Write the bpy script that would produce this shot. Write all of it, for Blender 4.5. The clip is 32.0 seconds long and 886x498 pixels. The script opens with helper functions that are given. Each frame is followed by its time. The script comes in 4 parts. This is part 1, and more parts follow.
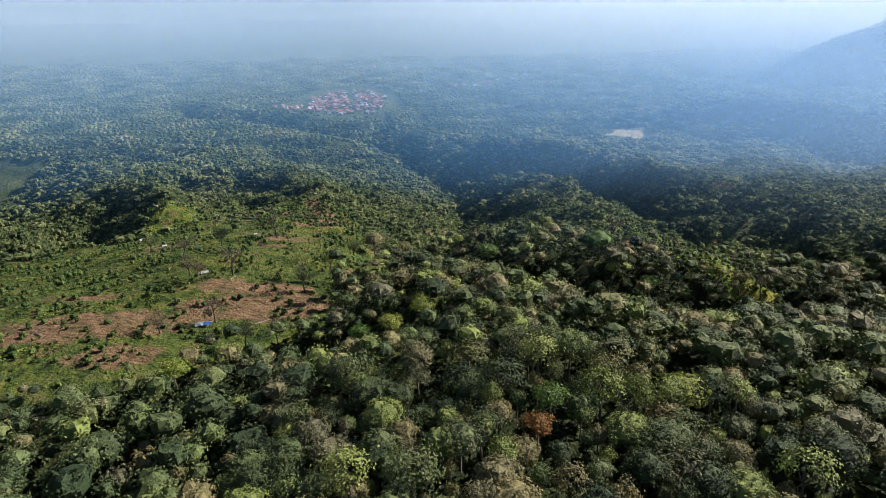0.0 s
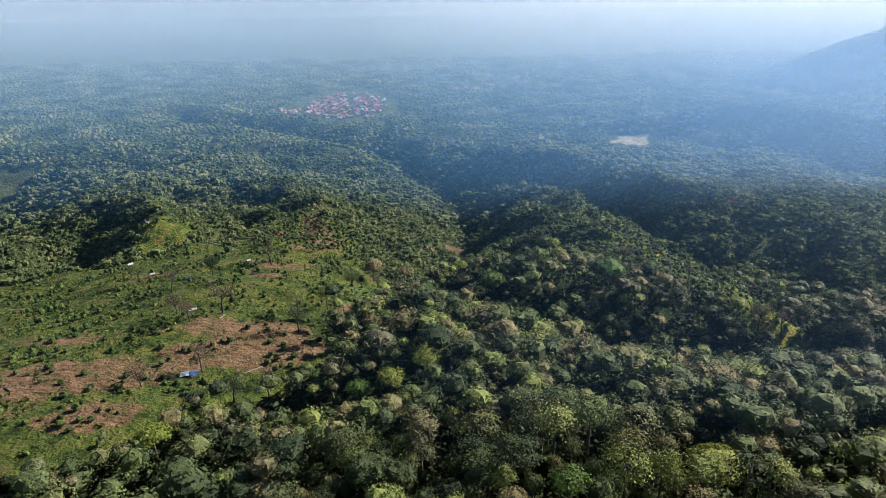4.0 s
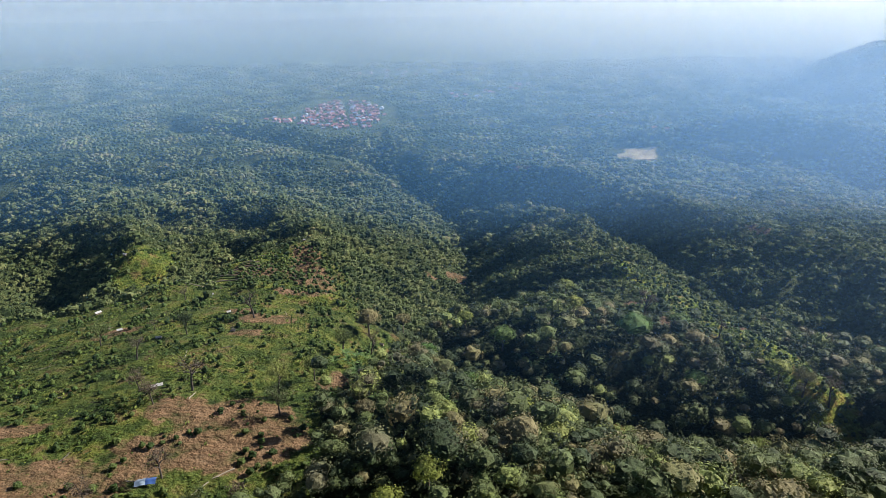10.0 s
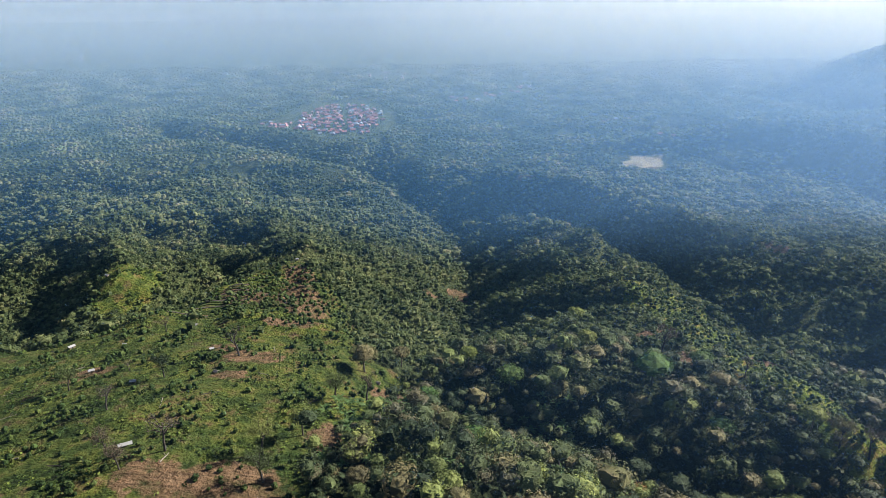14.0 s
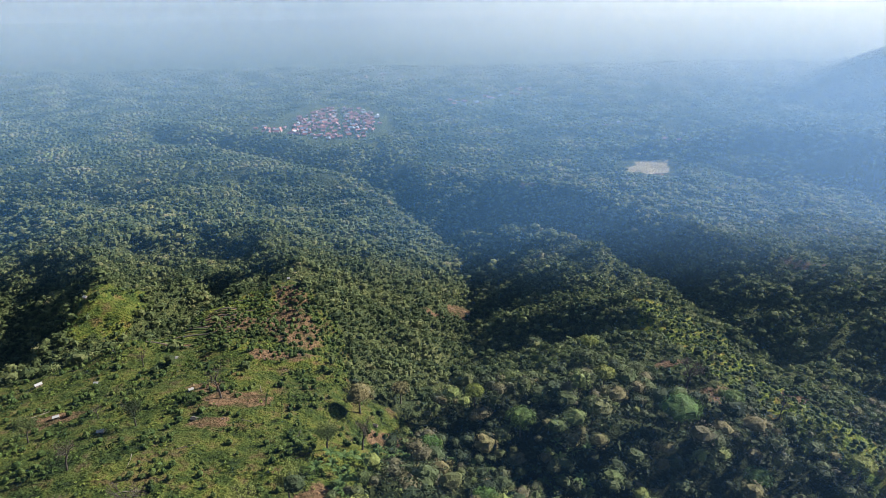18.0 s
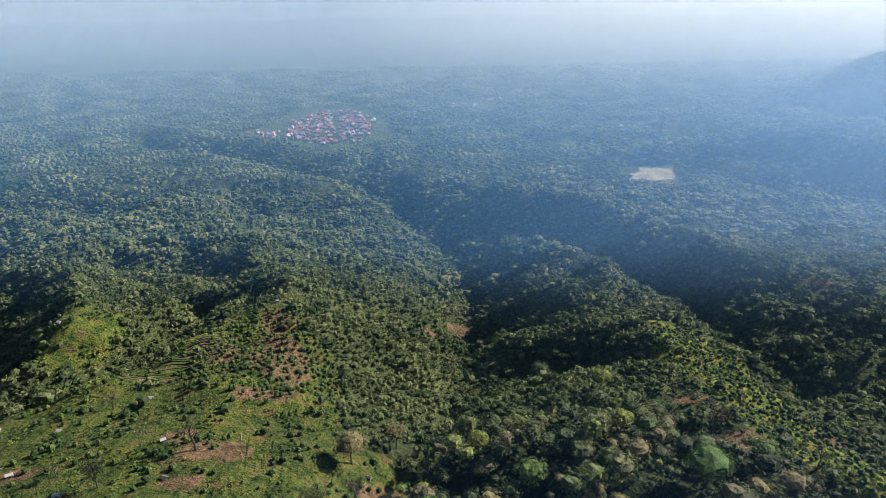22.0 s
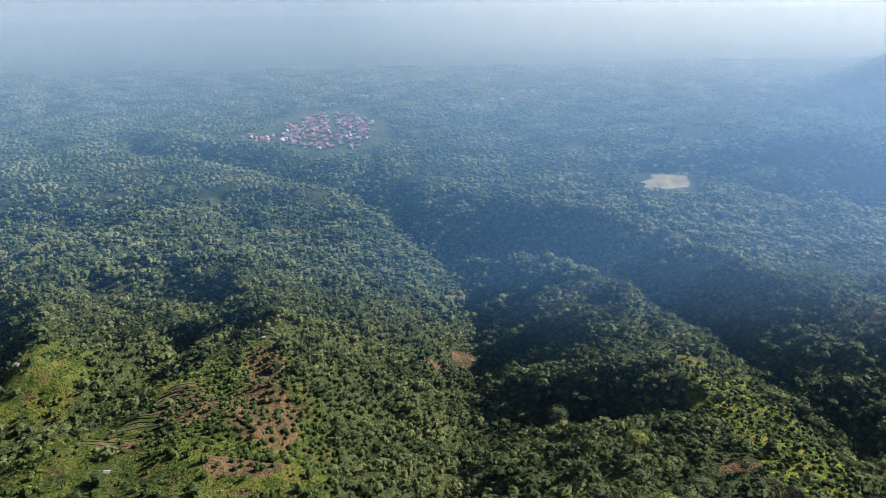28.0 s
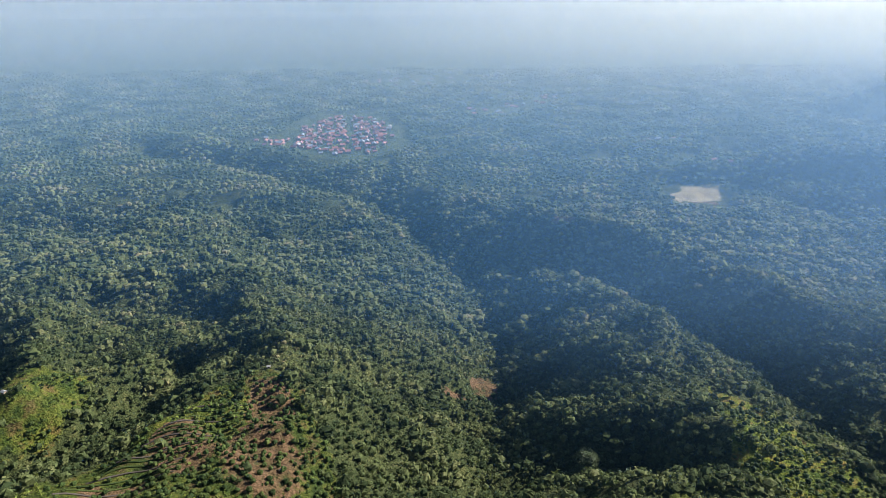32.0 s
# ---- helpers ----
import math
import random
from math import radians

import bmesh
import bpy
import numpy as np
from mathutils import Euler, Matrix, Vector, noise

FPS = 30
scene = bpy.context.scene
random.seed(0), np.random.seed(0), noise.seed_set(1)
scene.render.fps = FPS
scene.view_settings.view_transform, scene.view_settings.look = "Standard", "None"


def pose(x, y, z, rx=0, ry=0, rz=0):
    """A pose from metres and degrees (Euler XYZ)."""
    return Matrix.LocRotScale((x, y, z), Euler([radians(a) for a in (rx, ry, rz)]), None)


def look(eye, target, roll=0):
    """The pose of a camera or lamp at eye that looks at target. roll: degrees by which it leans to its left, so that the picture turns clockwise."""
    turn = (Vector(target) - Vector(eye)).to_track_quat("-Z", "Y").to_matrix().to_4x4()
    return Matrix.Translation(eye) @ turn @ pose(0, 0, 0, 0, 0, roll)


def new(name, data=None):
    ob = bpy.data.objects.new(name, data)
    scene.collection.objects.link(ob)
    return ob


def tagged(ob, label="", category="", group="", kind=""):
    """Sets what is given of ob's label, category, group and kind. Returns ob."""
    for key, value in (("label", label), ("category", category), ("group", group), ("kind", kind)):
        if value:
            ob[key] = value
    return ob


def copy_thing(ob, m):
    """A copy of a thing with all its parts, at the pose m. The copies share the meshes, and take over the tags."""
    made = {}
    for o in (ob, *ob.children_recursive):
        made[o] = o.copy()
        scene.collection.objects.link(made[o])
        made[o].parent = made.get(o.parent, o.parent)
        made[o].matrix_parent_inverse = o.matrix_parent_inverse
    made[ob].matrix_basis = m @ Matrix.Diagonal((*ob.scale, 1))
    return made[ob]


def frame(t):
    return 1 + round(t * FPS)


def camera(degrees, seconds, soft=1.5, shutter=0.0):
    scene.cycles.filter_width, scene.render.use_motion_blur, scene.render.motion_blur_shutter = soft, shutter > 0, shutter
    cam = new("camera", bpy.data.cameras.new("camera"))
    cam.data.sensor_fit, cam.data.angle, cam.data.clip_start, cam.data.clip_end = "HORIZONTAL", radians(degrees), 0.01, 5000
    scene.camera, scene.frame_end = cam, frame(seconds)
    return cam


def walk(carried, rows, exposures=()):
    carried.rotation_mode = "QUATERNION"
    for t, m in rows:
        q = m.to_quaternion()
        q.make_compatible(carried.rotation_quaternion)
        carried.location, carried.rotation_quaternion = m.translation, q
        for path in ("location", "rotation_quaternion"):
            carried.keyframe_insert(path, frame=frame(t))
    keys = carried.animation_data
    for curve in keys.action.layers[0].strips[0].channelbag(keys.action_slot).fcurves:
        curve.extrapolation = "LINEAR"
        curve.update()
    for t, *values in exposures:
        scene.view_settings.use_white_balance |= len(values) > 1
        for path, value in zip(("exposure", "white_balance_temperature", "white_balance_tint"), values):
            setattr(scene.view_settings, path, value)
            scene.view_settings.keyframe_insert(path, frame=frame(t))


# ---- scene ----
cam = camera(68.3, 32.0, soft=0.7)
PATH = [
    (0, (2.785, -1.872, 109.967), (2.755, -0.034, 109.18), -1.4),
    (1, (2.337, 2.135, 111.439), (2.306, 3.973, 110.651), -1.5),
    (2, (2.072, 7.697, 112.785), (2.041, 9.535, 111.997), -1.5),
    (3, (1.48, 13.598, 115.2), (1.45, 15.434, 114.406), -1.3),
    (6, (0.161, 34.079, 120.911), (0.134, 35.914, 120.115), -1.2),
    (9, (-1.2, 54.664, 124.065), (-1.223, 56.498, 123.268), -1.1),
    (13, (-2.328, 81.895, 127.511), (-2.348, 83.729, 126.712), -1.0),
    (17, (-4.449, 109.619, 128.214), (-4.463, 111.452, 127.413), -1.0),
    (19, (-5.38, 123.854, 127.845), (-5.389, 125.687, 127.045), -1.1),
    (21, (-5.075, 137.042, 129.239), (-5.083, 138.874, 128.435), -1.1),
    (23, (-6.998, 152.275, 128.581), (-6.998, 154.107, 127.779), -1.1),
    (24.5, (-7.761, 163.124, 129.676), (-7.758, 164.955, 128.87), -1.1),
    (26.5, (-9.076, 176.961, 129.49), (-9.072, 178.788, 128.676), -1.2),
    (27, (-9.102, 180.711, 128.69), (-9.101, 182.539, 127.879), -1.1),
    (28, (-9.067, 188.016, 128.595), (-9.069, 189.843, 127.783), -1.2),
    (29, (-9.809, 195.906, 128.927), (-9.813, 197.732, 128.112), -1.1),
    (30, (-9.687, 202.74, 128.886), (-9.706, 204.567, 128.073), -1.0),
    (31, (-9.587, 210.57, 128.351), (-9.624, 212.397, 127.54), -1.0),
    (32, (-11.545, 217.342, 128.226), (-11.595, 219.171, 127.417), -0.8),
]
walk(cam, [(t, look(e, a, r)) for t, e, a, r in PATH], exposures=[(0, 0.97), (32, 0.88)])

# ---- world and sun ----
SUN_TURN, SUN_HEIGHT = 64, 30          # degrees clockwise from +y, degrees above the horizon
sun = new("sun", bpy.data.lights.new("sun", "SUN"))
sun.data.energy, sun.data.angle, sun.data.color = 6.4, radians(0.6), (1.0, 0.93, 0.80)
sx, sy, sz = (math.sin(radians(SUN_TURN)) * math.cos(radians(SUN_HEIGHT)),
              math.cos(radians(SUN_TURN)) * math.cos(radians(SUN_HEIGHT)), math.sin(radians(SUN_HEIGHT)))
sun.matrix_world = look((sx * 900, sy * 900, sz * 900), (0, 0, 0))
world = bpy.data.worlds.new("world")
scene.world = world
world.use_nodes = True
wn = world.node_tree
wn.nodes.clear()
w_out, w_bg, w_sky = (wn.nodes.new(k) for k in ("ShaderNodeOutputWorld", "ShaderNodeBackground", "ShaderNodeTexSky"))
w_sky.sky_type, w_sky.sun_disc = "NISHITA", False
w_sky.sun_elevation, w_sky.sun_rotation = radians(SUN_HEIGHT), radians(SUN_TURN)
w_sky.air_density, w_sky.dust_density, w_sky.altitude = 1.3, 2.0, 900
w_bg.inputs["Strength"].default_value = 0.048
wn.links.new(w_sky.outputs[0], w_bg.inputs[0])
wn.links.new(w_bg.outputs[0], w_out.inputs[0])
scene.cycles.transparent_max_bounces = 56


# ---- materials ----
def nodes_of(name):
    mat = bpy.data.materials.new(name)
    mat.use_nodes = True
    nt = mat.node_tree
    nt.nodes.clear()
    return mat, nt, nt.nodes.new("ShaderNodeOutputMaterial")


def node(nt, kind, links=(), **values):
    n = nt.nodes.new(kind)
    for key, value in values.items():
        if key == "attribute_name":
            n.attribute_name = value
        else:
            n.inputs[key.replace("_", " ")].default_value = value
    for where, sock in links:
        nt.links.new(sock, n.inputs[where])
    return n


def ramp(nt, sock, stops):
    n = nt.nodes.new("ShaderNodeValToRGB")
    e = n.color_ramp.elements
    while len(e) < len(stops):
        e.new(0.5)
    for el, (p, c) in zip(e, stops):
        el.position, el.color = p, (*c, 1)
    nt.links.new(sock, n.inputs[0])
    return n.outputs[0]


def mixc(nt, fac, a, b, blend="MIX"):
    n = nt.nodes.new("ShaderNodeMix")
    n.data_type, n.blend_type = "RGBA", blend
    for i, v in ((0, fac), (6, a), (7, b)):
        if isinstance(v, (int, float)):
            n.inputs[i].default_value = v
        elif isinstance(v, tuple):
            n.inputs[i].default_value = (*v, 1)
        else:
            nt.links.new(v, n.inputs[i])
    return n.outputs[2]


def noise_at(nt, vec, scale, detail=3, rough=0.55):
    return node(nt, "ShaderNodeTexNoise", [("Vector", vec)], Scale=scale, Detail=detail, Roughness=rough).outputs[0]


def math_node(nt, op, a, b=0.0, clamp=False):
    n = nt.nodes.new("ShaderNodeMath")
    n.operation, n.use_clamp = op, clamp
    for i, v in enumerate((a, b)):
        if isinstance(v, (int, float)):
            n.inputs[i].default_value = v
        else:
            nt.links.new(v, n.inputs[i])
    return n.outputs[0]


def leaf_material(name, stops, source="attribute", through_light=0.22, gloss=0.12, vary=0.8):
    """Foliage: the tint picks the tree's colour, fine noise varies the leaves."""
    mat, nt, out = nodes_of(name)
    if source == "attribute":
        tint = node(nt, "ShaderNodeAttribute", attribute_name="tint").outputs["Fac"]
    else:
        tint = node(nt, "ShaderNodeObjectInfo").outputs["Random"]
    geo = node(nt, "ShaderNodeNewGeometry")
    island = geo.outputs["Random Per Island"]
    wide = noise_at(nt, geo.outputs["Position"], 0.06, 2)
    t = math_node(nt, "ADD", tint, math_node(nt, "MULTIPLY", math_node(nt, "SUBTRACT", wide, 0.5), 0.25), True)
    col = ramp(nt, t, stops)
    val = math_node(nt, "ADD", math_node(nt, "MULTIPLY", island, vary), 1 - vary / 2)
    hsv = node(nt, "ShaderNodeHueSaturation", [("Color", col), ("Value", val)], Saturation=0.95)
    fine = noise_at(nt, geo.outputs["Position"], 2.2, 3, 0.7)
    b = node(nt, "ShaderNodeBump", [("Height", fine)], Strength=0.8, Distance=0.5)
    p = node(nt, "ShaderNodeBsdfPrincipled", [("Base Color", hsv.outputs[0]), ("Normal", b.outputs[0])], Roughness=0.6)
    p.inputs["Specular IOR Level"].default_value = gloss
    warm = mixc(nt, 1.0, hsv.outputs[0], (1.1, 1.15, 0.7), "MULTIPLY")
    tr = node(nt, "ShaderNodeBsdfTranslucent", [("Color", warm)])
    m = node(nt, "ShaderNodeMixShader", [(1, p.outputs[0]), (2, tr.outputs[0])])
    m.inputs[0].default_value = through_light
    nt.links.new(m.outputs[0], out.inputs[0])
    return mat


def plain_material(name, colour, rough=0.8, scale=3.0, spread=0.25, metal=0.0, bump=0.2, random_value=0.0):
    mat, nt, out = nodes_of(name)
    tex = node(nt, "ShaderNodeTexCoord").outputs["Object"]
    n1, n2 = noise_at(nt, tex, scale, 4), noise_at(nt, tex, scale * 6, 3)
    v = math_node(nt, "ADD", math_node(nt, "MULTIPLY", n1, 2 * spread), math_node(nt, "ADD", math_node(nt, "MULTIPLY", n2, spread), 1 - 1.5 * spread))
    if random_value:
        r = node(nt, "ShaderNodeObjectInfo").outputs["Random"]
        v = math_node(nt, "MULTIPLY", v, math_node(nt, "ADD", math_node(nt, "MULTIPLY", r, random_value), 1 - random_value / 2))
    hsv = node(nt, "ShaderNodeHueSaturation", [("Value", v)])
    hsv.inputs["Color"].default_value = (*colour, 1)
    p = node(nt, "ShaderNodeBsdfPrincipled", [("Base Color", hsv.outputs[0])], Roughness=rough, Metallic=metal)
    b = node(nt, "ShaderNodeBump", [("Height", n2)], Strength=bump)
    nt.links.new(b.outputs[0], p.inputs["Normal"])
    nt.links.new(p.outputs[0], out.inputs[0])
    return mat


CANOPY = [(0.0, (0.022, 0.036, 0.018)), (0.22, (0.044, 0.064, 0.028)), (0.42, (0.086, 0.110, 0.040)), (0.56, (0.150, 0.128, 0.058)), (0.70, (0.105, 0.102, 0.062)), (0.80, (0.066, 0.094, 0.034)), (0.92, (0.150, 0.185, 0.050)), (1.0, (0.19, 0.215, 0.060))]
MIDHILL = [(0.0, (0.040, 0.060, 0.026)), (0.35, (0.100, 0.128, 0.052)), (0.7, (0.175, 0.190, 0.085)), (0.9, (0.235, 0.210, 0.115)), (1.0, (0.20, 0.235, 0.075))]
m_canopy = leaf_material("canopy_leaves", CANOPY, through_light=0.12, vary=0.6)
m_tree = leaf_material("tree_leaves", CANOPY, "object", through_light=0.12, vary=0.6)
m_mid = leaf_material("hill_leaves", MIDHILL, through_light=0.30, gloss=0.03, vary=0.35)
m_shrub = leaf_material("shrub_leaves", [(0.0, (0.022, 0.045, 0.012)), (0.6, (0.05, 0.085, 0.02)), (1.0, (0.09, 0.12, 0.03))])
m_bush = leaf_material("bush_leaves", [(0.0, (0.022, 0.045, 0.012)), (1.0, (0.07, 0.10, 0.025))], "object")
m_bright = leaf_material("yellow_green_leaves", [(0.0, (0.15, 0.19, 0.035)), (1.0, (0.20, 0.22, 0.05))], "object")
m_light = leaf_material("fresh_green_leaves", [(0.0, (0.06, 0.12, 0.025)), (1.0, (0.085, 0.135, 0.035))], "object")
m_rust = leaf_material("rusty_leaves", [(0.0, (0.15, 0.07, 0.02)), (1.0, (0.17, 0.10, 0.035))], "object")
m_dry = leaf_material("dry_twigs", [(0.0, (0.085, 0.062, 0.052)), (1.0, (0.11, 0.085, 0.065))], "object", 0.15)
m_bark = plain_material("bark", (0.10, 0.085, 0.07), 0.9, 1.5, 0.4)
m_dead = plain_material("dead_wood", (0.20, 0.175, 0.145), 0.85, 2.0, 0.3)
m_char = plain_material("charred_wood", (0.05, 0.042, 0.038), 0.9, 2.0, 0.4)
m_wall = plain_material("plank_wall", (0.24, 0.19, 0.15), 0.85, 1.0, 0.3, random_value=0.5)
m_zinc = plain_material("zinc_roof", (0.30, 0.31, 0.34), 0.5, 0.6, 0.25, metal=0.4)
m_rustroof = plain_material("rusty_roof", (0.32, 0.13, 0.11), 0.6, 0.5, 0.3, random_value=0.8)
m_whiteroof = plain_material("white_roof", (0.33, 0.33, 0.35), 0.6, 0.5, 0.1)
m_darkroof = plain_material("thatch_roof", (0.09, 0.08, 0.075), 0.9, 2.0, 0.3)
m_tarp = plain_material("blue_tarpaulin", (0.03, 0.07, 0.22), 0.4, 0.7, 0.3)
m_paletarp = plain_material("pale_tarpaulin", (0.26, 0.33, 0.42), 0.4, 0.8, 0.2)


# ---- the lie of the land ----
def along(X, Y, pts, slope, rounding):
    """A ridge: falls off to both sides of a crest line."""
    best = np.full(X.shape, -1e4)
    for (x0, y0, z0), (x1, y1, z1) in zip(pts, pts[1:]):
        dx, dy = x1 - x0, y1 - y0
        t = np.clip(((X - x0) * dx + (Y - y0) * dy) / (dx * dx + dy * dy), 0, 1)
        d = np.hypot(X - x0 - t * dx, Y - y0 - t * dy)
        best = np.maximum(best, z0 + t * (z1 - z0) - slope * (np.sqrt(d * d + rounding ** 2) - rounding))
    return best


def step(a, b, v):
    t = np.clip((v - a) / (b - a), 0, 1)
    return t * t * (3 - 2 * t)


def waves(X, Y, size, seed):
    """Smooth random swell of about the given size, between -1 and 1."""
    rng = np.random.RandomState(seed)
    out = np.zeros(np.shape(X))
    for k in range(9):
        a, p, f = rng.uniform(0, 6.283), rng.uniform(0, 6.283), rng.uniform(0.6, 1.7) * 6.283 / size
        out = out + np.sin(f * (X * math.cos(a) + Y * math.sin(a)) + p + 0.8 * np.sin(f * 0.6 * (Y * math.cos(a) - X * math.sin(a)) + 2 * p))
    return out / 5.0


RIDGES = [
    # the cleared spur in front and its forest edge
    ([(-170, 40, 8), (-130, 170, 4), (-105, 215, -2), (-112, 250, -7), (-128, 310, -21), (-150, 335, -29)], 0.24, 30),
    ([(-176, 341, -31), (-142, 410, -40), (-102, 476, -47), (-112, 530, -57), (-150, 610, -68), (-220, 640, -70), (-299, 596, -67)], 0.60, 9),
    ([(-120, 310, -24), (-80, 350, -38), (-60, 400, -60)], 0.42, 20),
    # forested spur on the other side
    ([(0, 40, 8), (16, 185, -1), (50, 230, -14)], 0.26, 40),
    ([(90, 40, 0), (90, 178, -7), (110, 235, -20)], 0.26, 40),
    ([(230, 60, -10), (235, 200, -22), (240, 300, -32)], 0.32, 40),
    ([(215, 245, -30), (168, 300, -34), (130, 390, -44), (106, 440, -52), (64, 502, -67), (40, 545, -88)], 0.62, 7),
    ([(130, 390, -45), (92, 337, -36), (62, 378, -55)], 0.50, 8),
    ([(22, 690, -100), (70, 640, -80), (96, 600, -68), (92, 556, -64), (70, 515, -72)], 0.45, 18),
    # the long ridge with the shaded flank
    ([(-19, 906, -97), (30, 810, -90), (76, 748, -70), (124, 694, -58), (156, 628, -52), (192, 548, -53)], 1.10, 4),
    ([(192, 548, -55), (222, 455, -39), (250, 400, -40), (300, 330, -42)], 0.48, 16),
    ([(195, 548, -63), (260, 575, -68), (318, 640, -73), (352, 722, -80)], 0.42, 30),
    ([(216, 455, -40), (330, 480, -54), (460, 560, -62)], 0.42, 30),
    # the gentle lit back of the long ridge
    ([(66, 800, -93), (104, 768, -86), (156, 710, -75), (190, 642, -71), (224, 560, -68)], 0.36, 10),
    ([(70, 800, -92), (120, 775, -88), (195, 715, -78), (225, 640, -76), (240, 565, -74)], 0.20, 25),
    ([(150, 815, -94), (240, 770, -93), (285, 705, -81), (305, 630, -72), (300, 560, -64), (285, 500, -55)], 0.26, 20),
    # the wooded massif and its spurs
    ([(-217, 425, -48), (-219, 460, -45), (-255, 530, -58), (-299, 596, -68)], 0.72, 9),
    ([(-220, 640, -72), (-220, 730, -86), (-180, 830, -100)], 0.45, 25),
    ([(-150, 610, -69), (-128, 700, -92), (-90, 790, -106)], 0.52, 15),
    ([(-140, 630, -78), (-78, 680, -98), (-58, 770, -111), (-90, 840, -112)], 0.42, 28),
    ([(-112, 530, -60), (-62, 590, -88)], 0.45, 20),
    ([(-299, 596, -68), (-360, 690, -84), (-420, 760, -98)], 0.50, 25),
    ([(-299, 596, -69), (-272, 745, -78), (-270, 810, -96)], 0.45, 25),
    ([(-330, 250, -34), (-440, 420, -70)], 0.35, 40),
    # hills out in the haze
    ([(630, 1240, -66), (700, 1240, -30), (780, 1250, -4), (900, 1270, 22), (1200, 1350, 30)], 0.50, 12),
    ([(500, 2600, -75), (1500, 2500, -30), (2300, 2900, 10)], 0.25, 150),
    ([(-2000, 2700, -50), (-1000, 3000, -80)], 0.15, 250),
    ([(205, 925, -86), (300, 935, -76), (410, 935, -62), (480, 865, -60), (530, 790, -62)], 1.05, 6),
    ([(170, 1040, -88), (330, 1040, -80), (560, 1000, -74), (700, 1020, -70)], 0.6, 12),
    ([(-460, 1110, -86), (-300, 1050, -88), (-190, 990, -91), (-130, 960, -93)], 0.5, 10),
]
VALLEYS = [
    ([(-20, 320, -40), (-8, 380, -66), (0, 450, -97), (6, 520, -115), (10, 556, -119), (14, 620, -125), (4, 690, -128), (-22, 755, -127), (-66, 830, -123), (-112, 896, -118), (-95, 980, -104)], 0.64),
    ([(0, 450, -99), (42, 456, -95), (70, 445, -82), (88, 425, -64)], 1.10),
    ([(162, 478, -80), (152, 521, -87), (138, 582, -97), (104, 660, -108), (62, 702, -114), (20, 728, -124), (-8, 728, -129)], 0.95),
    ([(160, 484, -80), (178, 405, -69), (214, 335, -62), (270, 270, -62)], 0.40),
    ([(-285, 375, -70), (-212, 400, -66), (-168, 446, -68), (-160, 510, -78)], 0.75),
    ([(-262, 430, -88), (-300, 500, -98), (-340, 400, -98)], 0.80),
    ([(-20, 320, -41), (40, 280, -46), (85, 262, -57), (120, 266, -56), (165, 258, -54)], 0.72),
    ([(-112, 896, -118), (-200, 945, -116), (-300, 1005, -112), (-430, 1050, -110)], 0.50),
    ([(285, 900, -104), (340, 860, -116), (392, 800, -118), (440, 735, -112)], 0.72),
    ([(-195, 760, -108), (-215, 712, -88)], 0.6),
    ([(-140, 720, -104), (-148, 668, -88)], 0.6),
]


def blob(X, Y, x, y, a, b, turn=0.0):
    c, s = math.cos(radians(turn)), math.sin(radians(turn))
    u, v = ((X - x) * c + (Y - y) * s) / a, (-(X - x) * s + (Y - y) * c) / b
    return 1 - step(0.75, 1.15, np.hypot(u, v))


FIELD = (240, 881)
FIELD_EDGE = [(211, 877), (240, 909), (271, 904), (261, 865), (214, 851)]


def height(X, Y):
    X, Y = np.asarray(X, float), np.asarray(Y, float)
    U, V = X + 5 * waves(X, Y, 70, 11), Y + 5 * waves(X, Y, 64, 12)
    floor = -132 + 37 * step(730, 880, Y) + 4 * waves(X, Y, 260, 3) * step(950, 1300, Y)
    floor = floor + 60 * step(330, 60, Y)
    k = 3.0
    hs = [floor] + [along(U, V, p, s, r) for p, s, r in RIDGES]
    top = np.max(hs, axis=0)
    h = top + k * np.log(sum(np.exp((v - top) / k) for v in hs)) - 1.0
    for p, s in VALLEYS:
        v = -along(U, V, [(a, b, -c) for a, b, c in p], s, 5)
        d = (h - v) / k
        h = h - k * np.log1p(np.exp(np.clip(d, -40, 40))) * (d < 40) - (h - v) * (d >= 40)
    h = h + (-102.0 + 0.04 * (Y - 881) - h) * blob(X, Y, *FIELD, 46, 44, -25)
    open_ = 1 - step(100, 190, np.hypot(X + 120, (Y - 250) * 1.3))
    return h + (3.6 * waves(X, Y, 62, 7) + 2.6 * waves(X, Y, 30, 5)) * (1 - open_) * (1 - 0.6 * step(800, 950, Y)) + 0.45 * waves(X, Y, 15, 9)


def inside(X, Y, poly):
    X, Y = np.asarray(X, float), np.asarray(Y, float)
    hit = np.zeros(X.shape, bool)
    for (x0, y0), (x1, y1) in zip(poly, poly[1:] + poly[:1]):
        c = (y0 > Y) != (y1 > Y)
        with np.errstate(divide="ignore", invalid="ignore"):
            hit ^= c & (X < (x1 - x0) * (Y - y0) / (y1 - y0 + 1e-12) + x0)
    return hit


CLEARING = [(-360, 190), (-200, 172), (-150, 152), (-120, 147), (-100, 150), (-86, 163), (-74, 178), (-58, 190), (-44, 202), (-42, 222), (-50, 250), (-46, 280), (-32, 296),
            (-14, 316), (-22, 334), (-44, 340), (-52, 372), (-56, 410), (-84, 462), (-100, 478), (-116, 474), (-142, 418), (-168, 372), (-186, 350), (-230, 345), (-360, 330)]
YELLOW_RIDGE = [(104, 452), (116, 496), (134, 484), (145, 440), (147, 400), (145, 362), (157, 305), (164, 268), (148, 264), (128, 296), (112, 334), (104, 365), (108, 395), (98, 430)]
VILLAGE = (-172, 1130)


